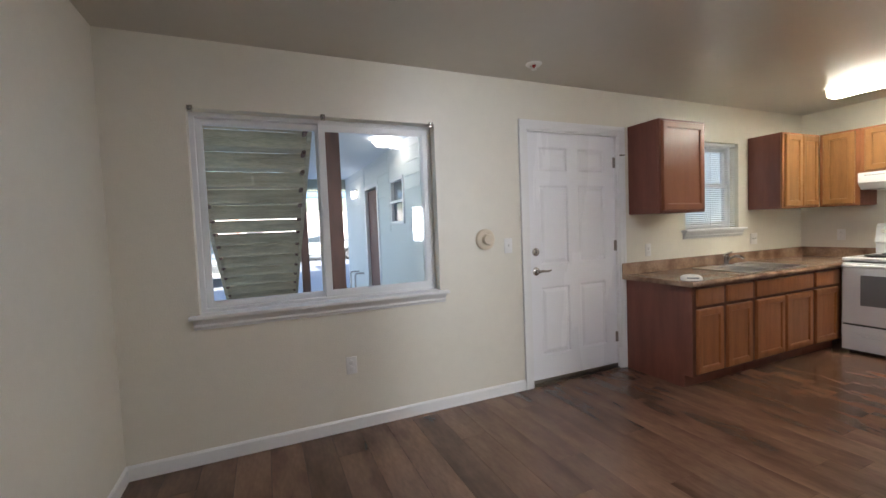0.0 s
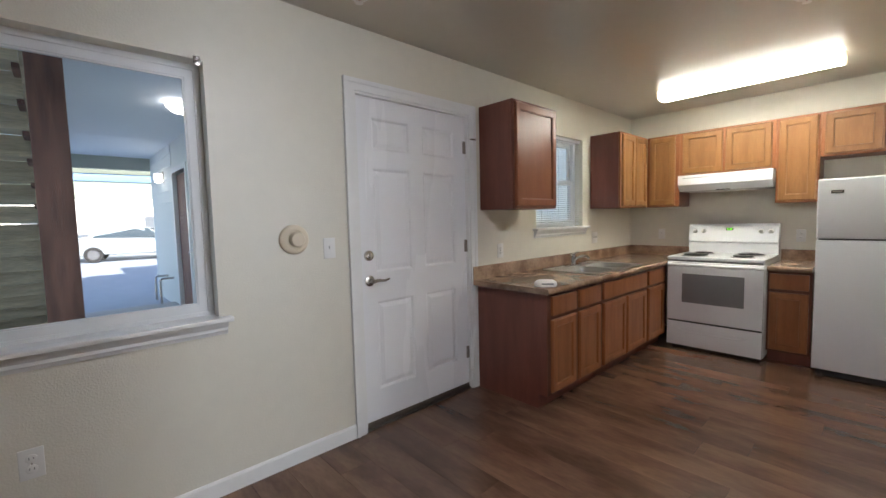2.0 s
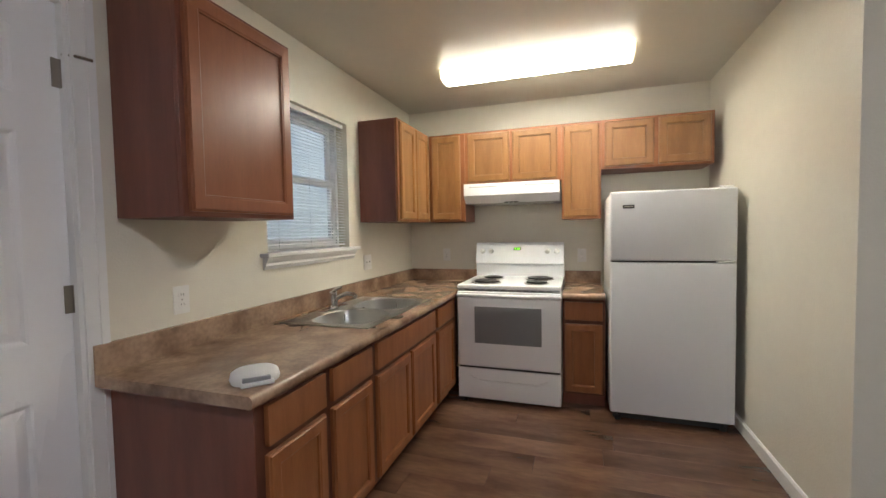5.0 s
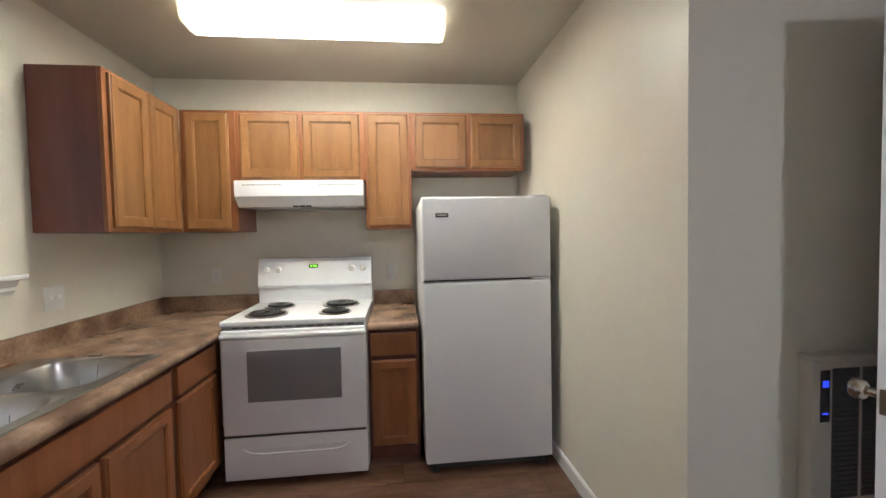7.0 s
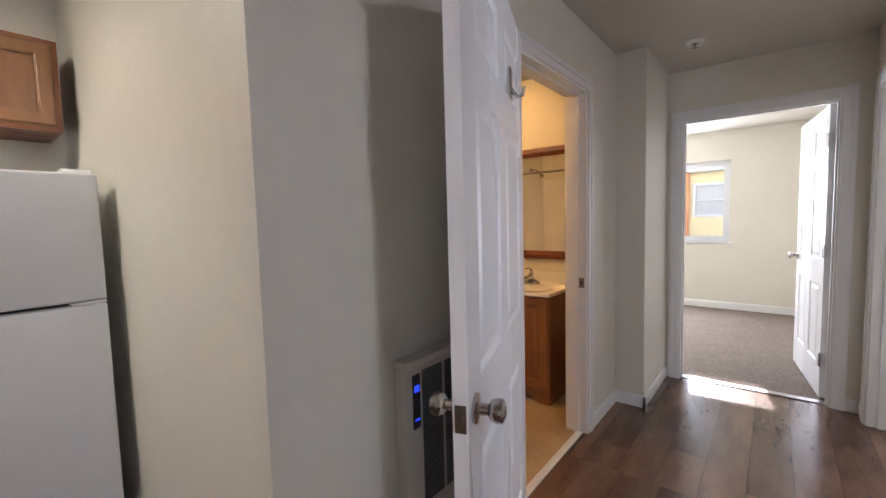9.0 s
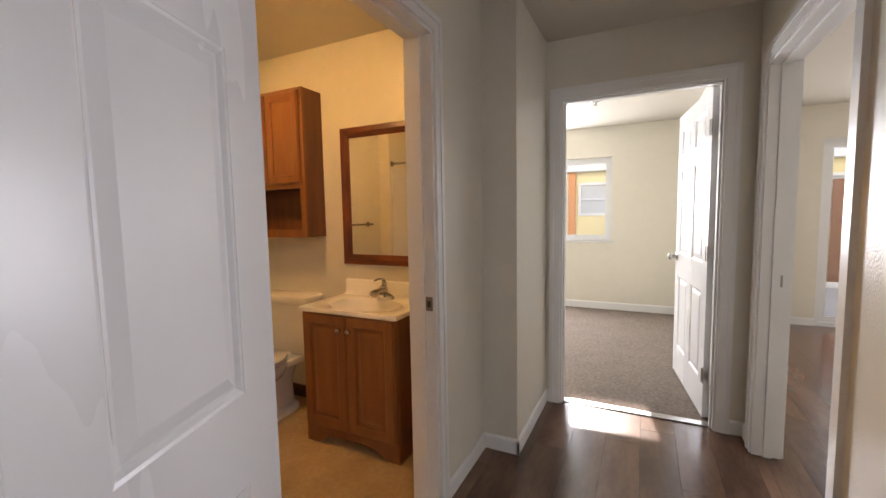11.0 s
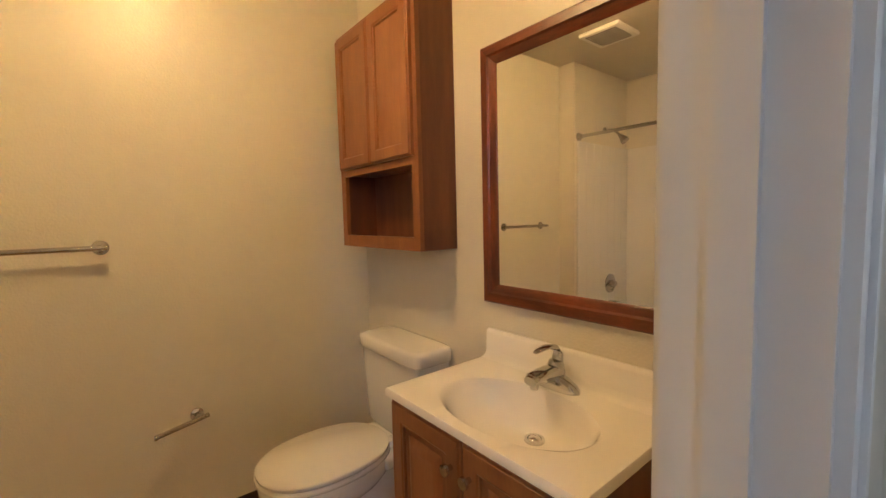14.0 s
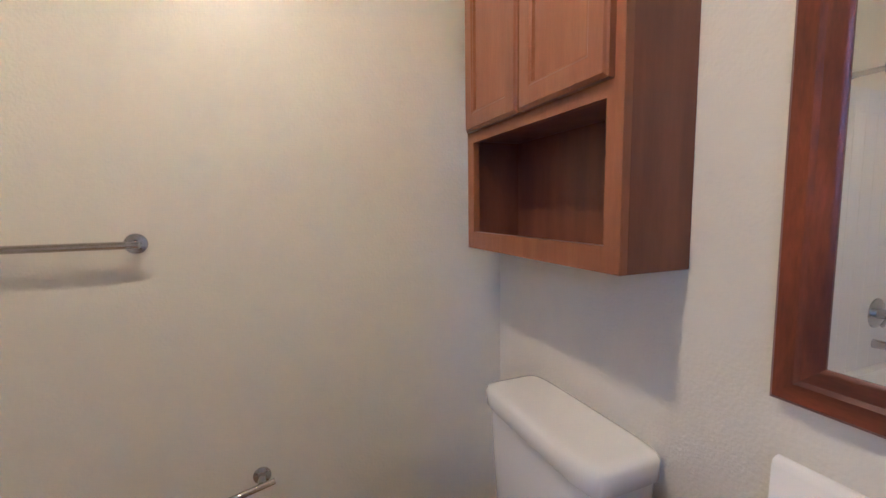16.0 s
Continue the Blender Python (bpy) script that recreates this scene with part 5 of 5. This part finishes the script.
part("back_panel", rbox(TX0 + 0.02, TX1 - 0.014, TY1 - 0.012, TY1, 0.421, 1.84, 0.004), M_TUBWALL, sr)
part("end_panel", rbox(TX1 - 0.012, TX1, TY0 + 0.0, TY1 - 0.0, 0.421, 1.84, 0.004), M_TUBWALL, sr)
part("end_panel", rbox(TX0, TX0 + 0.012, TY0 + 0.0, TY1 - 0.0, 0.421, 1.84, 0.004), M_TUBWALL, sr)
for x0, x1, z1 in ((6.27, 6.56, 0.822), (6.055, 6.11, 0.806), (5.50, 5.70, 0.806)):
    part("shelf_block", rbox(x0, x1, TY1 - 0.09, TY1 - 0.0125, 0.4215, z1, 0.03, 5), M_TUBWALL, sr)
part("soap_shelf", rbox(6.1105, 6.2695, TY1 - 0.095, TY1 - 0.0125, 0.4215, 0.53, 0.012, 3), M_TUBWALL, sr)
part("grab_rail", tubed([(6.1105, TY1 - 0.05, 0.71), (6.2695, TY1 - 0.05, 0.71)], 0.012, 10), M_TUBWALL, sr)
first = None
for r in range(13):
    for c in range(7):
        y, z = TY0 + 0.006 + c * 0.1045, 0.428 + r * 0.1083
        if first is None:
            first = part("tile", rbox(-0.0012, 0.0, 0.0, 0.1025, 0.0, 0.1063, 0.0), M_TUBWALL, sr, smooth=None, m=pose(TX1 - 0.0121, y, z))
        else:
            t1 = first.copy()
            scene.collection.objects.link(t1)
            t1.location = (TX1 - 0.0121, y, z)
rod = thing("shower_rod", pose(0, 0.0, 1.873), "chrome shower curtain rod without curtain", "shower rod")
part("rod", tubed([(TX0 + 0.0, 0, 0), (TX1, 0, 0)], 0.0125, 16), M_CHROME, rod, smooth=60)
for x, s in ((TX1, -1), (TX0, 1)):
    part("flange", lathe([(0.032, 0), (0.030, s * 0.012), (0.018, s * 0.022), (0.016, s * 0.035), (0.0, s * 0.035)], (x, 0, 0), "x", 24), M_CHROME, rod, smooth=50)
sh = thing("shower", pose(TX1 - 0.001, 0.37, 1.96), "chrome shower head on a bent arm", "shower head")
part("arm", tubed([(0, 0, 0), (-0.05, 0, 0.0), (-0.10, 0, -0.03), (-0.13, 0, -0.06)], 0.009, 12), M_CHROME, sh, smooth=60)
part("flange", lathe([(0.028, 0), (0.026, -0.006), (0.01, -0.01)], (0, 0, 0), "x", 20), M_CHROME, sh)
part("head", tubed([(-0.125, 0, -0.055), (-0.14, 0, -0.07), (-0.165, 0, -0.10), (-0.172, 0, -0.108)], 0.02, 16, [0.014, 0.018, 0.034, 0.033]), M_CHROME, sh, smooth=50)
vv = thing("tub_valve", pose(TX1 - 0.0134, 0.445, 0.712), "round chrome tub valve with lever and spout below", "tub faucet")
part("plate", lathe([(0.08, 0), (0.078, -0.006), (0.03, -0.014), (0.025, -0.05), (0.0, -0.052)], axis="x", n=32), M_CHROME, vv, smooth=50)
part("lever", tubed([(-0.045, 0, 0), (-0.055, -0.03, -0.02), (-0.055, -0.07, -0.05)], 0.009, 10), M_CHROME, vv)
part("spout", tubed([(0, 0.0, -0.165), (-0.06, 0, -0.165), (-0.12, 0, -0.17), (-0.135, 0, -0.185)], 0.022, 14, [0.024, 0.022, 0.02, 0.016]), M_CHROME, vv, smooth=60)

bl = thing("bathroom_ceiling_light", pose(6.19, -0.85, CEIL), "lit warm round flush ceiling light", "ceiling light")
part("pan", lathe([(0.12, -0.0005), (0.12, -0.02), (0.11, -0.025), (0.0, -0.025)]), M_ENAMEL, bl)
part("globe", lathe([(0.06, -0.026), (0.06, -0.042), (0.047, -0.059), (0.023, -0.066), (0.0, -0.067)]), M_BATHLAMP, bl, "glowing glass globe", 60)
vf = thing("exhaust_fan", pose(6.45, -0.30, CEIL), "white ceiling exhaust fan grille", "exhaust fan")
part("cover", rbox(-0.13, 0.13, -0.13, 0.13, -0.025, -0.0005, 0.008, 3), M_PLASTIC, vf)
for k in range(9):
    part("slat_gap", rbox(-0.1, 0.1, -0.1 + k * 0.023, -0.09 + k * 0.023, -0.0262, -0.0245, 0), M_SLOT, vf, smooth=None)

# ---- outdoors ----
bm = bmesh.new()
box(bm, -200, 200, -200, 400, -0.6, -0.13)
structure("ground", bm, M_ASPHALT, "asphalt parking court, paled and blued as skylight", "ground")
bm = bmesh.new()
box(bm, -4.0, 3.3, 3.52, 9.8, -0.129, -0.05)
structure("pavement", bm, M_CONCRETE, "grey concrete walkway slab", "pavement")
bm = bmesh.new()
box(bm, 0.3, 7.2, -9.2, -5.6, -0.129, -0.06)
structure("pavement_patio", bm, M_CONCRETE, "grey concrete patio behind the flat", "pavement")
# Storey out of view; its width and height keep the sun off the court.
bm = bmesh.new()
box(bm, -7.0, 16.0, -5.7, 3.6, CEIL + 0.2505, 5.4)
bmesh.ops.recalc_face_normals(bm, faces=bm.faces[:])
structure("wall_upper_storey", bm, M_SIDING, "unseen storey above, sized to shade the court", "wall")
bm = bmesh.new()
box(bm, 0.62, 4.4, 3.601, 4.9, 2.66, 2.85)
box(bm, 1.85, 3.3, 4.9, 11.5, 2.66, 2.85)
structure("ceiling_breezeway", bm, M_SOFFIT, "pale blue painted breezeway soffit", "ceiling")
bm = bmesh.new()
box(bm, 1.85, 3.3, 11.5, 11.64, 2.42, 2.85)
box(bm, 1.80, 1.849, 4.9, 11.64, 2.50, 2.85)
box(bm, 0.62, 1.799, 4.9001, 5.0, 2.55, 2.85)
structure("trim_breezeway_beam", bm, M_BEAM, "sage green painted edge beam", "beam")

# Unseen boxes added beside the flat, so no sun passes its ends.
bm = bmesh.new()
box(bm, 7.21, 16.0, -5.6, 3.52, -0.129, CEIL + 0.25)
box(bm, -7.0, 0.29, -5.6, 3.52, -0.129, CEIL + 0.25)
structure("wall_neighbours", bm, M_SIDING, "unseen flats on both sides, added to block the sun", "wall")

# wing across the breezeway, with lap siding
WX = 3.30
bm = bmesh.new()
for a, b, c, d in panels(6.0, 11.5, -0.129, 2.95, [(8.35, 9.3, -0.129, 2.15), (6.75, 7.45, 1.40, 2.15)]):
    box(bm, WX, WX + 0.15, a, b, c, d)
box(bm, WX + 0.15, 4.6, 6.0, 6.15, -0.129, 2.95)
box(bm, 4.45, 4.6, 6.15, 6.6, -0.129, 2.95)
box(bm, 4.6, 30.0, 6.6, 6.75, -0.129, 4.4)
box(bm, WX + 0.15, 30.0, 11.35, 11.5, -0.129, 2.95)
box(bm, 4.6, 30.0, 11.35, 11.5, 2.9501, 4.4)
box(bm, WX, 4.6, 6.0, 8.5, 2.9501, 3.1)
box(bm, WX, 4.6, 8.5001, 11.5, 2.9501, 3.1)
box(bm, 4.6, 30.0, 6.7501, 11.35, 4.25, 4.4)
wing = structure("wall_wing", bm, M_SIDING, "pale green lap-sided wing with door and window", "building")
for z in np.arange(-0.1, 2.6, 0.2):
    for y0, y1 in ((6.0, 6.66), (7.54, 8.26), (9.39, 11.5)) if z > 1.2 else ((6.0, 8.26), (9.39, 11.5)):
        bm = bmesh.new()
        loft(bm, [[(WX - a, y, z + b) for a, b in ((0.0005, 0.0), (0.014, 0.0), (0.004, 0.205), (0.0005, 0.205))] for y in (y0, y1)])
        bmesh.ops.recalc_face_normals(bm, faces=bm.faces[:])
        part("siding_board", bm, M_SIDING, wing, smooth=None)
for z in np.arange(-0.1, 4.1, 0.2):
    bm = bmesh.new()
    loft(bm, [[(x, 6.6 - a, z + b) for a, b in ((0.0005, 0.0), (0.014, 0.0), (0.004, 0.205), (0.0005, 0.205))] for x in (4.615, 14.0)])
    bmesh.ops.recalc_face_normals(bm, faces=bm.faces[:])
    part("siding_board", bm, M_SIDING, wing, smooth=None)
d5 = thing("door_4", pose(WX + 0.02, 9.29, -0.12, 0, 0, -90), "dark neighbouring flat door with pale casing", "door", kind="structure")
part("door_leaf", rbox(0.0, 0.93, 0.02, 0.06, 0.01, 2.24, 0.003), M_DARKPOST, d5)
part("casing", rbox(-0.08, 0.0, -0.045, 0.02, 0, 2.35, 0.003), M_TRIM, d5)
part("casing", rbox(0.94, 1.02, -0.045, 0.02, 0, 2.35, 0.003), M_TRIM, d5)
part("casing", rbox(0.0, 0.94, -0.045, 0.02, 2.27, 2.35, 0.003), M_TRIM, d5)
round_knob(d5, 0.87, 0.02, 1.0, -1)
w5 = thing("window_5", pose(WX + 0.03, 7.45, 0, 0, 0, -90), "white framed window in the wing", "window", kind="structure")
for a, b, c, d in ((0.0, 0.05, 1.40, 2.15), (0.65, 0.70, 1.40, 2.15), (0.05, 0.65, 1.40, 1.45), (0.05, 0.65, 2.10, 2.15), (0.05, 0.65, 1.75, 1.79)):
    part("window_frame", rbox(a, b, -0.05, 0.03, c, d, 0.003), M_VINYL, w5)
part("pane", rbox(0.05, 0.65, 0.0, 0.006, 1.45, 1.75, 0), M_WINDARK, w5, smooth=None)
part("pane", rbox(0.05, 0.65, 0.008, 0.014, 1.79, 2.10, 0), M_WINDARK, w5, smooth=None)
wl = thing("porch_wall_lamp", pose(WX - 0.012, 10.1, 2.16), "lit jelly-jar lamp on the wing wall", "wall lamp")
part("back_plate", rbox(-0.02, 0, -0.06, 0.06, -0.08, 0.1, 0.004), M_NICKEL, wl)
part("globe", lathe([(0.05, 0.06), (0.06, 0.0), (0.055, -0.09), (0.0, -0.1)], (-0.08, 0, 0)), M_PORCHLAMP, wl, smooth=60)
cl = thing("porch_ceiling_lamp", pose(2.98, 6.65, 2.66), "lit glass bowl lamp under the breezeway soffit", "ceiling light")
part("pan", lathe([(0.13, -0.0005), (0.13, -0.03), (0, -0.03)]), M_NICKEL, cl)
part("globe", lathe([(0.17, -0.031), (0.165, -0.05), (0.11, -0.105), (0.03, -0.125), (0.0, -0.126)]), M_PORCHLAMP, cl, smooth=60)
for y in (9.75, 10.25):
    hr = thing("pipe_bollard", pose(3.08, y, -0.05), "short bent grey pipe rail beside the wing wall", "pipe rail", "pipe rails")
    part("pipe", tubed([(0, 0, 0), (0, 0, 0.40), (0.03, 0, 0.43), (0.2, 0, 0.43)], 0.02, 12), M_NICKEL, hr)

# outside stair, rising towards the flat
SX0, SX1 = 0.66, 1.76
stair = thing("outdoor_stair", pose(0, 0, 0), "weathered wooden outdoor stair seen from below", "stair")
TAN = 0.61
def under(y):
    return 0.136 + (8.903 - y) * TAN
for x in (SX0 - 0.045, SX1):
    bm = bmesh.new()
    loft(bm, [[(x, y, under(y) + dz) for y, dz in ((9.35, 0.0), (4.95, 0.0), (4.95, 0.27), (9.35, 0.27))], [(x + 0.045, y, under(y) + dz) for y, dz in ((9.35, 0.0), (4.95, 0.0), (4.95, 0.27), (9.35, 0.27))]])
    bmesh.ops.recalc_face_normals(bm, faces=bm.faces[:])
    part("stringer", bm, M_STAIRWOOD, stair, "pale weathered stringer", smooth=None)
n = 15
for k in range(n):
    y = 9.05 - k * 0.285
    z = under(y) + 0.09
    for nm, bxs in (("tread", (0.0, 0.285, 0.0, 0.04)), ("riser", (-0.018, 0.0, -0.168, -0.012 if k in (4, 5, 7, 8) else -0.002))):
        bm = rbox(SX0 + 0.001, SX1 - 0.001, bxs[0] - (0.19 if nm == "tread" else -0.10), bxs[1] - (0.19 if nm == "tread" else -0.10), bxs[2], bxs[3], 0.004, 1)
        part(nm, bm, M_STAIRWOOD, stair, smooth=None, m=pose(0, y, z))
    for x in (SX0 + 0.001, SX1 - 0.04):
        part("cleat", rbox(x, x + 0.038, -0.15, 0.08, -0.04, -0.001, 0.002, 1), M_DARKPOST, stair, smooth=None, m=pose(0, y, z))

def post(name, x, y, s, z1, material, label):
    ob = thing(name, pose(x, y, -0.06), label, "post", "walkway posts")
    part("shaft", rbox(-s / 2, s / 2, -s / 2, s / 2, 0.0, z1, 0.006), material, ob)
    part("foot", rbox(-s / 2 - 0.01, s / 2 + 0.01, -s / 2 - 0.01, s / 2 + 0.01, 0.0, 0.06, 0.004), M_BRONZE, ob)
post("porch_post", 1.88, 4.64, 0.165, 2.719, M_DARKPOST, "dark brown wooden post carrying the walkway")
post("porch_post", 1.98, 8.9, 0.14, 2.719, M_DARKPOST, "dark brown wooden post carrying the walkway")
post("porch_post", -0.42, 9.6, 0.15, 2.509, M_REDPOST, "red-brown wooden post beside the parking court")
bm = bmesh.new()
box(bm, -9.0, 0.55, 9.53, 9.75, 2.45, 3.12)
walkway = structure("trim_walkway_beam", bm, M_TEAL, "teal lap-sided walkway beam", "beam")
for k in range(3):
    bm = bmesh.new()
    z = 2.45 + k * 0.223
    loft(bm, [[(x, 9.5295 - a, z + b) for a, b in ((0.0, 0.0), (0.022, 0.0), (0.006, 0.222), (0.0, 0.222))] for x in (-9.0, 0.55)])
    bmesh.ops.recalc_face_normals(bm, faces=bm.faces[:])
    part("siding_board", bm, M_TEAL, walkway, smooth=None)

def car(m, label):
    c = thing("parked_car", m, label, "car", "parked cars")
    side = ((-2.1, 0.35), (-2.12, 0.62), (-2.0, 0.78), (-1.2, 0.92), (-0.55, 1.38), (0.1, 1.46), (0.95, 1.42), (1.55, 1.02), (2.05, 0.95), (2.12, 0.6), (2.08, 0.3))
    bm = bmesh.new()
    rings = []
    for x, s, lo in ((-0.86, 0.97, 0.0), (-0.80, 1.0, 0.0), (-0.55, 1.0, 0.02), (0.55, 1.0, 0.02), (0.80, 1.0, 0.0), (0.86, 0.97, 0.0)):
        rings.append([(x * (0.80 if z > 1.2 else 1.0), y * s, 0.9 + (z - 0.9) * (0.97 if abs(x) > 0.7 else 1.0) + lo) for y, z in side])
    loft(bm, rings)
    bmesh.ops.recalc_face_normals(bm, faces=bm.faces[:])
    part("body", bm, M_CARPAINT, c, smooth=35)
    bm = bmesh.new()
    loft(bm, [[(-0.74, -1.19, 0.955), (0.74, -1.19, 0.955)], [(-0.58, -0.59, 1.39), (0.58, -0.59, 1.39)]], close=False, cap0=False, cap1=False)
    part("windscreen", bm, M_CARGLASS, c)
    for s in (-1, 1):
        bm = bmesh.new()
        bm.faces.new([bm.verts.new(p) for p in ((s * 0.872, -0.95, 0.98), (s * 0.872, 1.35, 1.0), (s * 0.70, 0.9, 1.36), (s * 0.70, -0.5, 1.36))])
        part("side_glass", bm, M_CARGLASS, c)
        part("headlight", rbox(s * 0.62 - 0.17, s * 0.62 + 0.17, -2.10, -1.98, 0.62, 0.76, 0.03, 3), M_PLASTIC, c)
        part("mirror", rbox(s * 0.98 - 0.09, s * 0.98 + 0.09, -0.85, -0.77, 0.95, 1.07, 0.03, 3), M_CARPAINT, c)
        for y in (-1.32, 1.32):
            wh = part("wheel", lathe([(0.30, -0.10), (0.32, -0.07), (0.32, 0.07), (0.30, 0.10), (0.0, 0.09)], (s * 0.80, y, 0.32), "x", 28), M_TYRE, c, smooth=50)
            part("rim", lathe([(0.20, s * 0.085), (0.19, s * 0.108), (0.06, s * 0.10), (0.0, s * 0.11)], (s * 0.80, y, 0.32), "x", 20), M_NICKEL, wh, smooth=50)
    for k in range(5):
        part("grille_bar", rbox(-0.38, 0.38, -2.135, -2.10, 0.46 + k * 0.05, 0.475 + k * 0.05, 0.003), M_DARKGAP, c)
    part("bumper", rbox(-0.84, 0.84, -2.17, -2.02, 0.30, 0.44, 0.03, 3), M_CARPAINT, c)
    part("plate", rbox(-0.15, 0.15, -2.178, -2.168, 0.34, 0.42, 0.002), M_PLASTIC, c)
    return c
silver = car(pose(-0.25, 15.6, -0.13, 0, 0, 10), "silver compact car parked nose-in towards the stair")
far_car = copy_thing(silver, pose(4.2, 23.5, -0.13, 0, 0, 80))
far_car["label"] = "pale silver car parked across the court"

# carport and far buildings beyond the court
cp = thing("carport", pose(0, 24, -0.13), "open carport with teal and sage fascia across the court", "carport")
part("roof", rbox(-26, 14, 0, 6, 3.0, 3.12, 0.01), M_BEAM, cp)
part("fascia", rbox(-26, 14, -0.08, -0.001, 2.62, 3.36, 0.01), M_SAGE, cp)
part("valance", rbox(-26, 14, -0.14, -0.081, 3.361, 3.68, 0.01), M_BLUEBAND, cp)
part("gutter_beam", rbox(-26, 14, -0.2, 6.2, 3.681, 4.36, 0.01), M_DARKSAGE, cp)
for x in range(-24, 15, 6):
    part("post", rbox(x, x + 0.16, 0.2, 0.36, 0, 3.0, 0.01), M_REDPOST, cp)
fb = thing("far_building", pose(0, 36, -0.13), "sunlit white two-storey building across the court", "building")
part("wall", rbox(-40, 30, 0, 8, 0, 5.6, 0.02), M_WHITEWALL, fb)
part("roof", rbox(-41, 31, -0.8, 8.8, 5.6, 5.85, 0.03), M_BEAM, fb)
for k in range(9):
    wn5 = part("window", rbox(-30 + 6 * k, -28.6 + 6 * k, -0.04, -0.001, 1.0, 2.2, 0.01), M_VINYL, fb)
    part("pane", rbox(-29.9 + 6 * k, -28.7 + 6 * k, -0.05, -0.041, 1.1, 2.1, 0.0), M_WINDARK, wn5, smooth=None)

# behind the flat: fence, yellow building
fence = thing("board_fence", pose(0, -8.8, -0.06), "brown wooden board fence along the patio", "fence")
fb_me = None
for k in range(26):
    x = -0.6 + k * 0.15
    if fb_me is None:
        b0 = part("board", rbox(0, 0.142, 0, 0.02, 0.06, 1.85, 0.004, 1), M_FENCE, fence, smooth=None, m=pose(x, 0, 0))
        fb_me = b0
    else:
        b = fb_me.copy()
        scene.collection.objects.link(b)
        b.location.x = x
for z in (0.3, 1.55):
    part("rail", rbox(-0.6, 3.3, -0.05, -0.001, z, z + 0.09, 0.004), M_FENCE, fence)
part("base_board", rbox(-0.6, 3.3, 0.021, 0.04, 0.0, 0.1, 0.004), M_TRIM, fence)
yb = thing("yellow_building", pose(0, -11, -0.13), "yellow stucco building, white upper storey added to block low sun", "building")
bm = bmesh.new()
for a, b, c, d in panels(-8, 18, 0.0, 2.47, [(5.14, 5.85, 1.40, 2.13), (0.2, 1.4, 1.1, 2.1)]):
    box(bm, a, b, -0.2, 0.0, c, d)
part("lower_wall", bm, M_YELLOW, yb, smooth=None)
# Added storey, almost all out of view; its top trims the bedroom sun patch.
part("sun_block_wall", rbox(-8, 18, -0.2, 0.0, 2.701, 4.98, 0.0), M_WHITEWALL, yb, smooth=None)
part("eave_band", rbox(-8, 18, -0.2, 0.25, 2.471, 2.70, 0.01), M_TRIM, yb)
part("corner_post", rbox(5.98, 6.16, 0.001, 0.1, 0.0, 2.47, 0.01), M_ORANGE, yb)
for x0, x1, z0, z1 in ((5.14, 5.85, 1.40, 2.13), (0.2, 1.4, 1.1, 2.1)):
    wy = part("window", bmesh.new(), M_VINYL, yb)
    bm = bmesh.new()
    for a, b, c, d in panels(x0 - 0.06, x1 + 0.06, z0 - 0.06, z1 + 0.06, [(x0, x1, z0, (z0 + z1) / 2 - 0.02), (x0, x1, (z0 + z1) / 2 + 0.02, z1)]):
        box(bm, a, b, 0.001, 0.04, c, d)
    bm.to_mesh(wy.data)
    bm.free()
    part("pane", rbox(x0, x1, -0.05, -0.04, z0, z1, 0), M_PALEGLASS, wy, smooth=None)


# ---- floor planks, laid along y ----
def lay(x0, x1, y0, y1):
    meshes = {}
    wide, long, gap = 0.18, 1.22, 0.0006
    x = x0
    while x < x1 - 0.004:
        w = min(wide, x1 - x)
        y = y0 - random.random() * long
        while y < y1:
            a, b = max(y, y0), min(y + long, y1)
            if b - a > 0.01:
                key = (round(w, 3), round(b - a, 3))
                if key not in meshes:
                    bm = bmesh.new()
                    rings = [[(gap, gap, -0.0028), (w - gap, gap, -0.0028), (w - gap, b - a - gap, -0.0028), (gap, b - a - gap, -0.0028)],
                             [(gap, gap, -0.0008), (w - gap, gap, -0.0008), (w - gap, b - a - gap, -0.0008), (gap, b - a - gap, -0.0008)],
                             [(gap + 0.0004, gap + 0.0004, 0.0), (w - gap - 0.0004, gap + 0.0004, 0.0), (w - gap - 0.0004, b - a - gap - 0.0004, 0.0), (gap + 0.0004, b - a - gap - 0.0004, 0.0)]]
                    loft(bm, rings)
                    me = bpy.data.meshes.new("plank")
                    bm.to_mesh(me)
                    bm.free()
                    me.materials.append(M_PLANK)
                    meshes[key] = me
                p = new("plank", meshes[key])
                p.parent = floor
                p.location = (x, a, 0)
            y += long
        x += wide


lay(XW, XK, -0.86, YF)
lay(3.79, XH, -2.47, -0.86)
lay(XW, 3.74, -5.45, -0.98)
lay(3.74, 3.79, -2.23, -1.225)
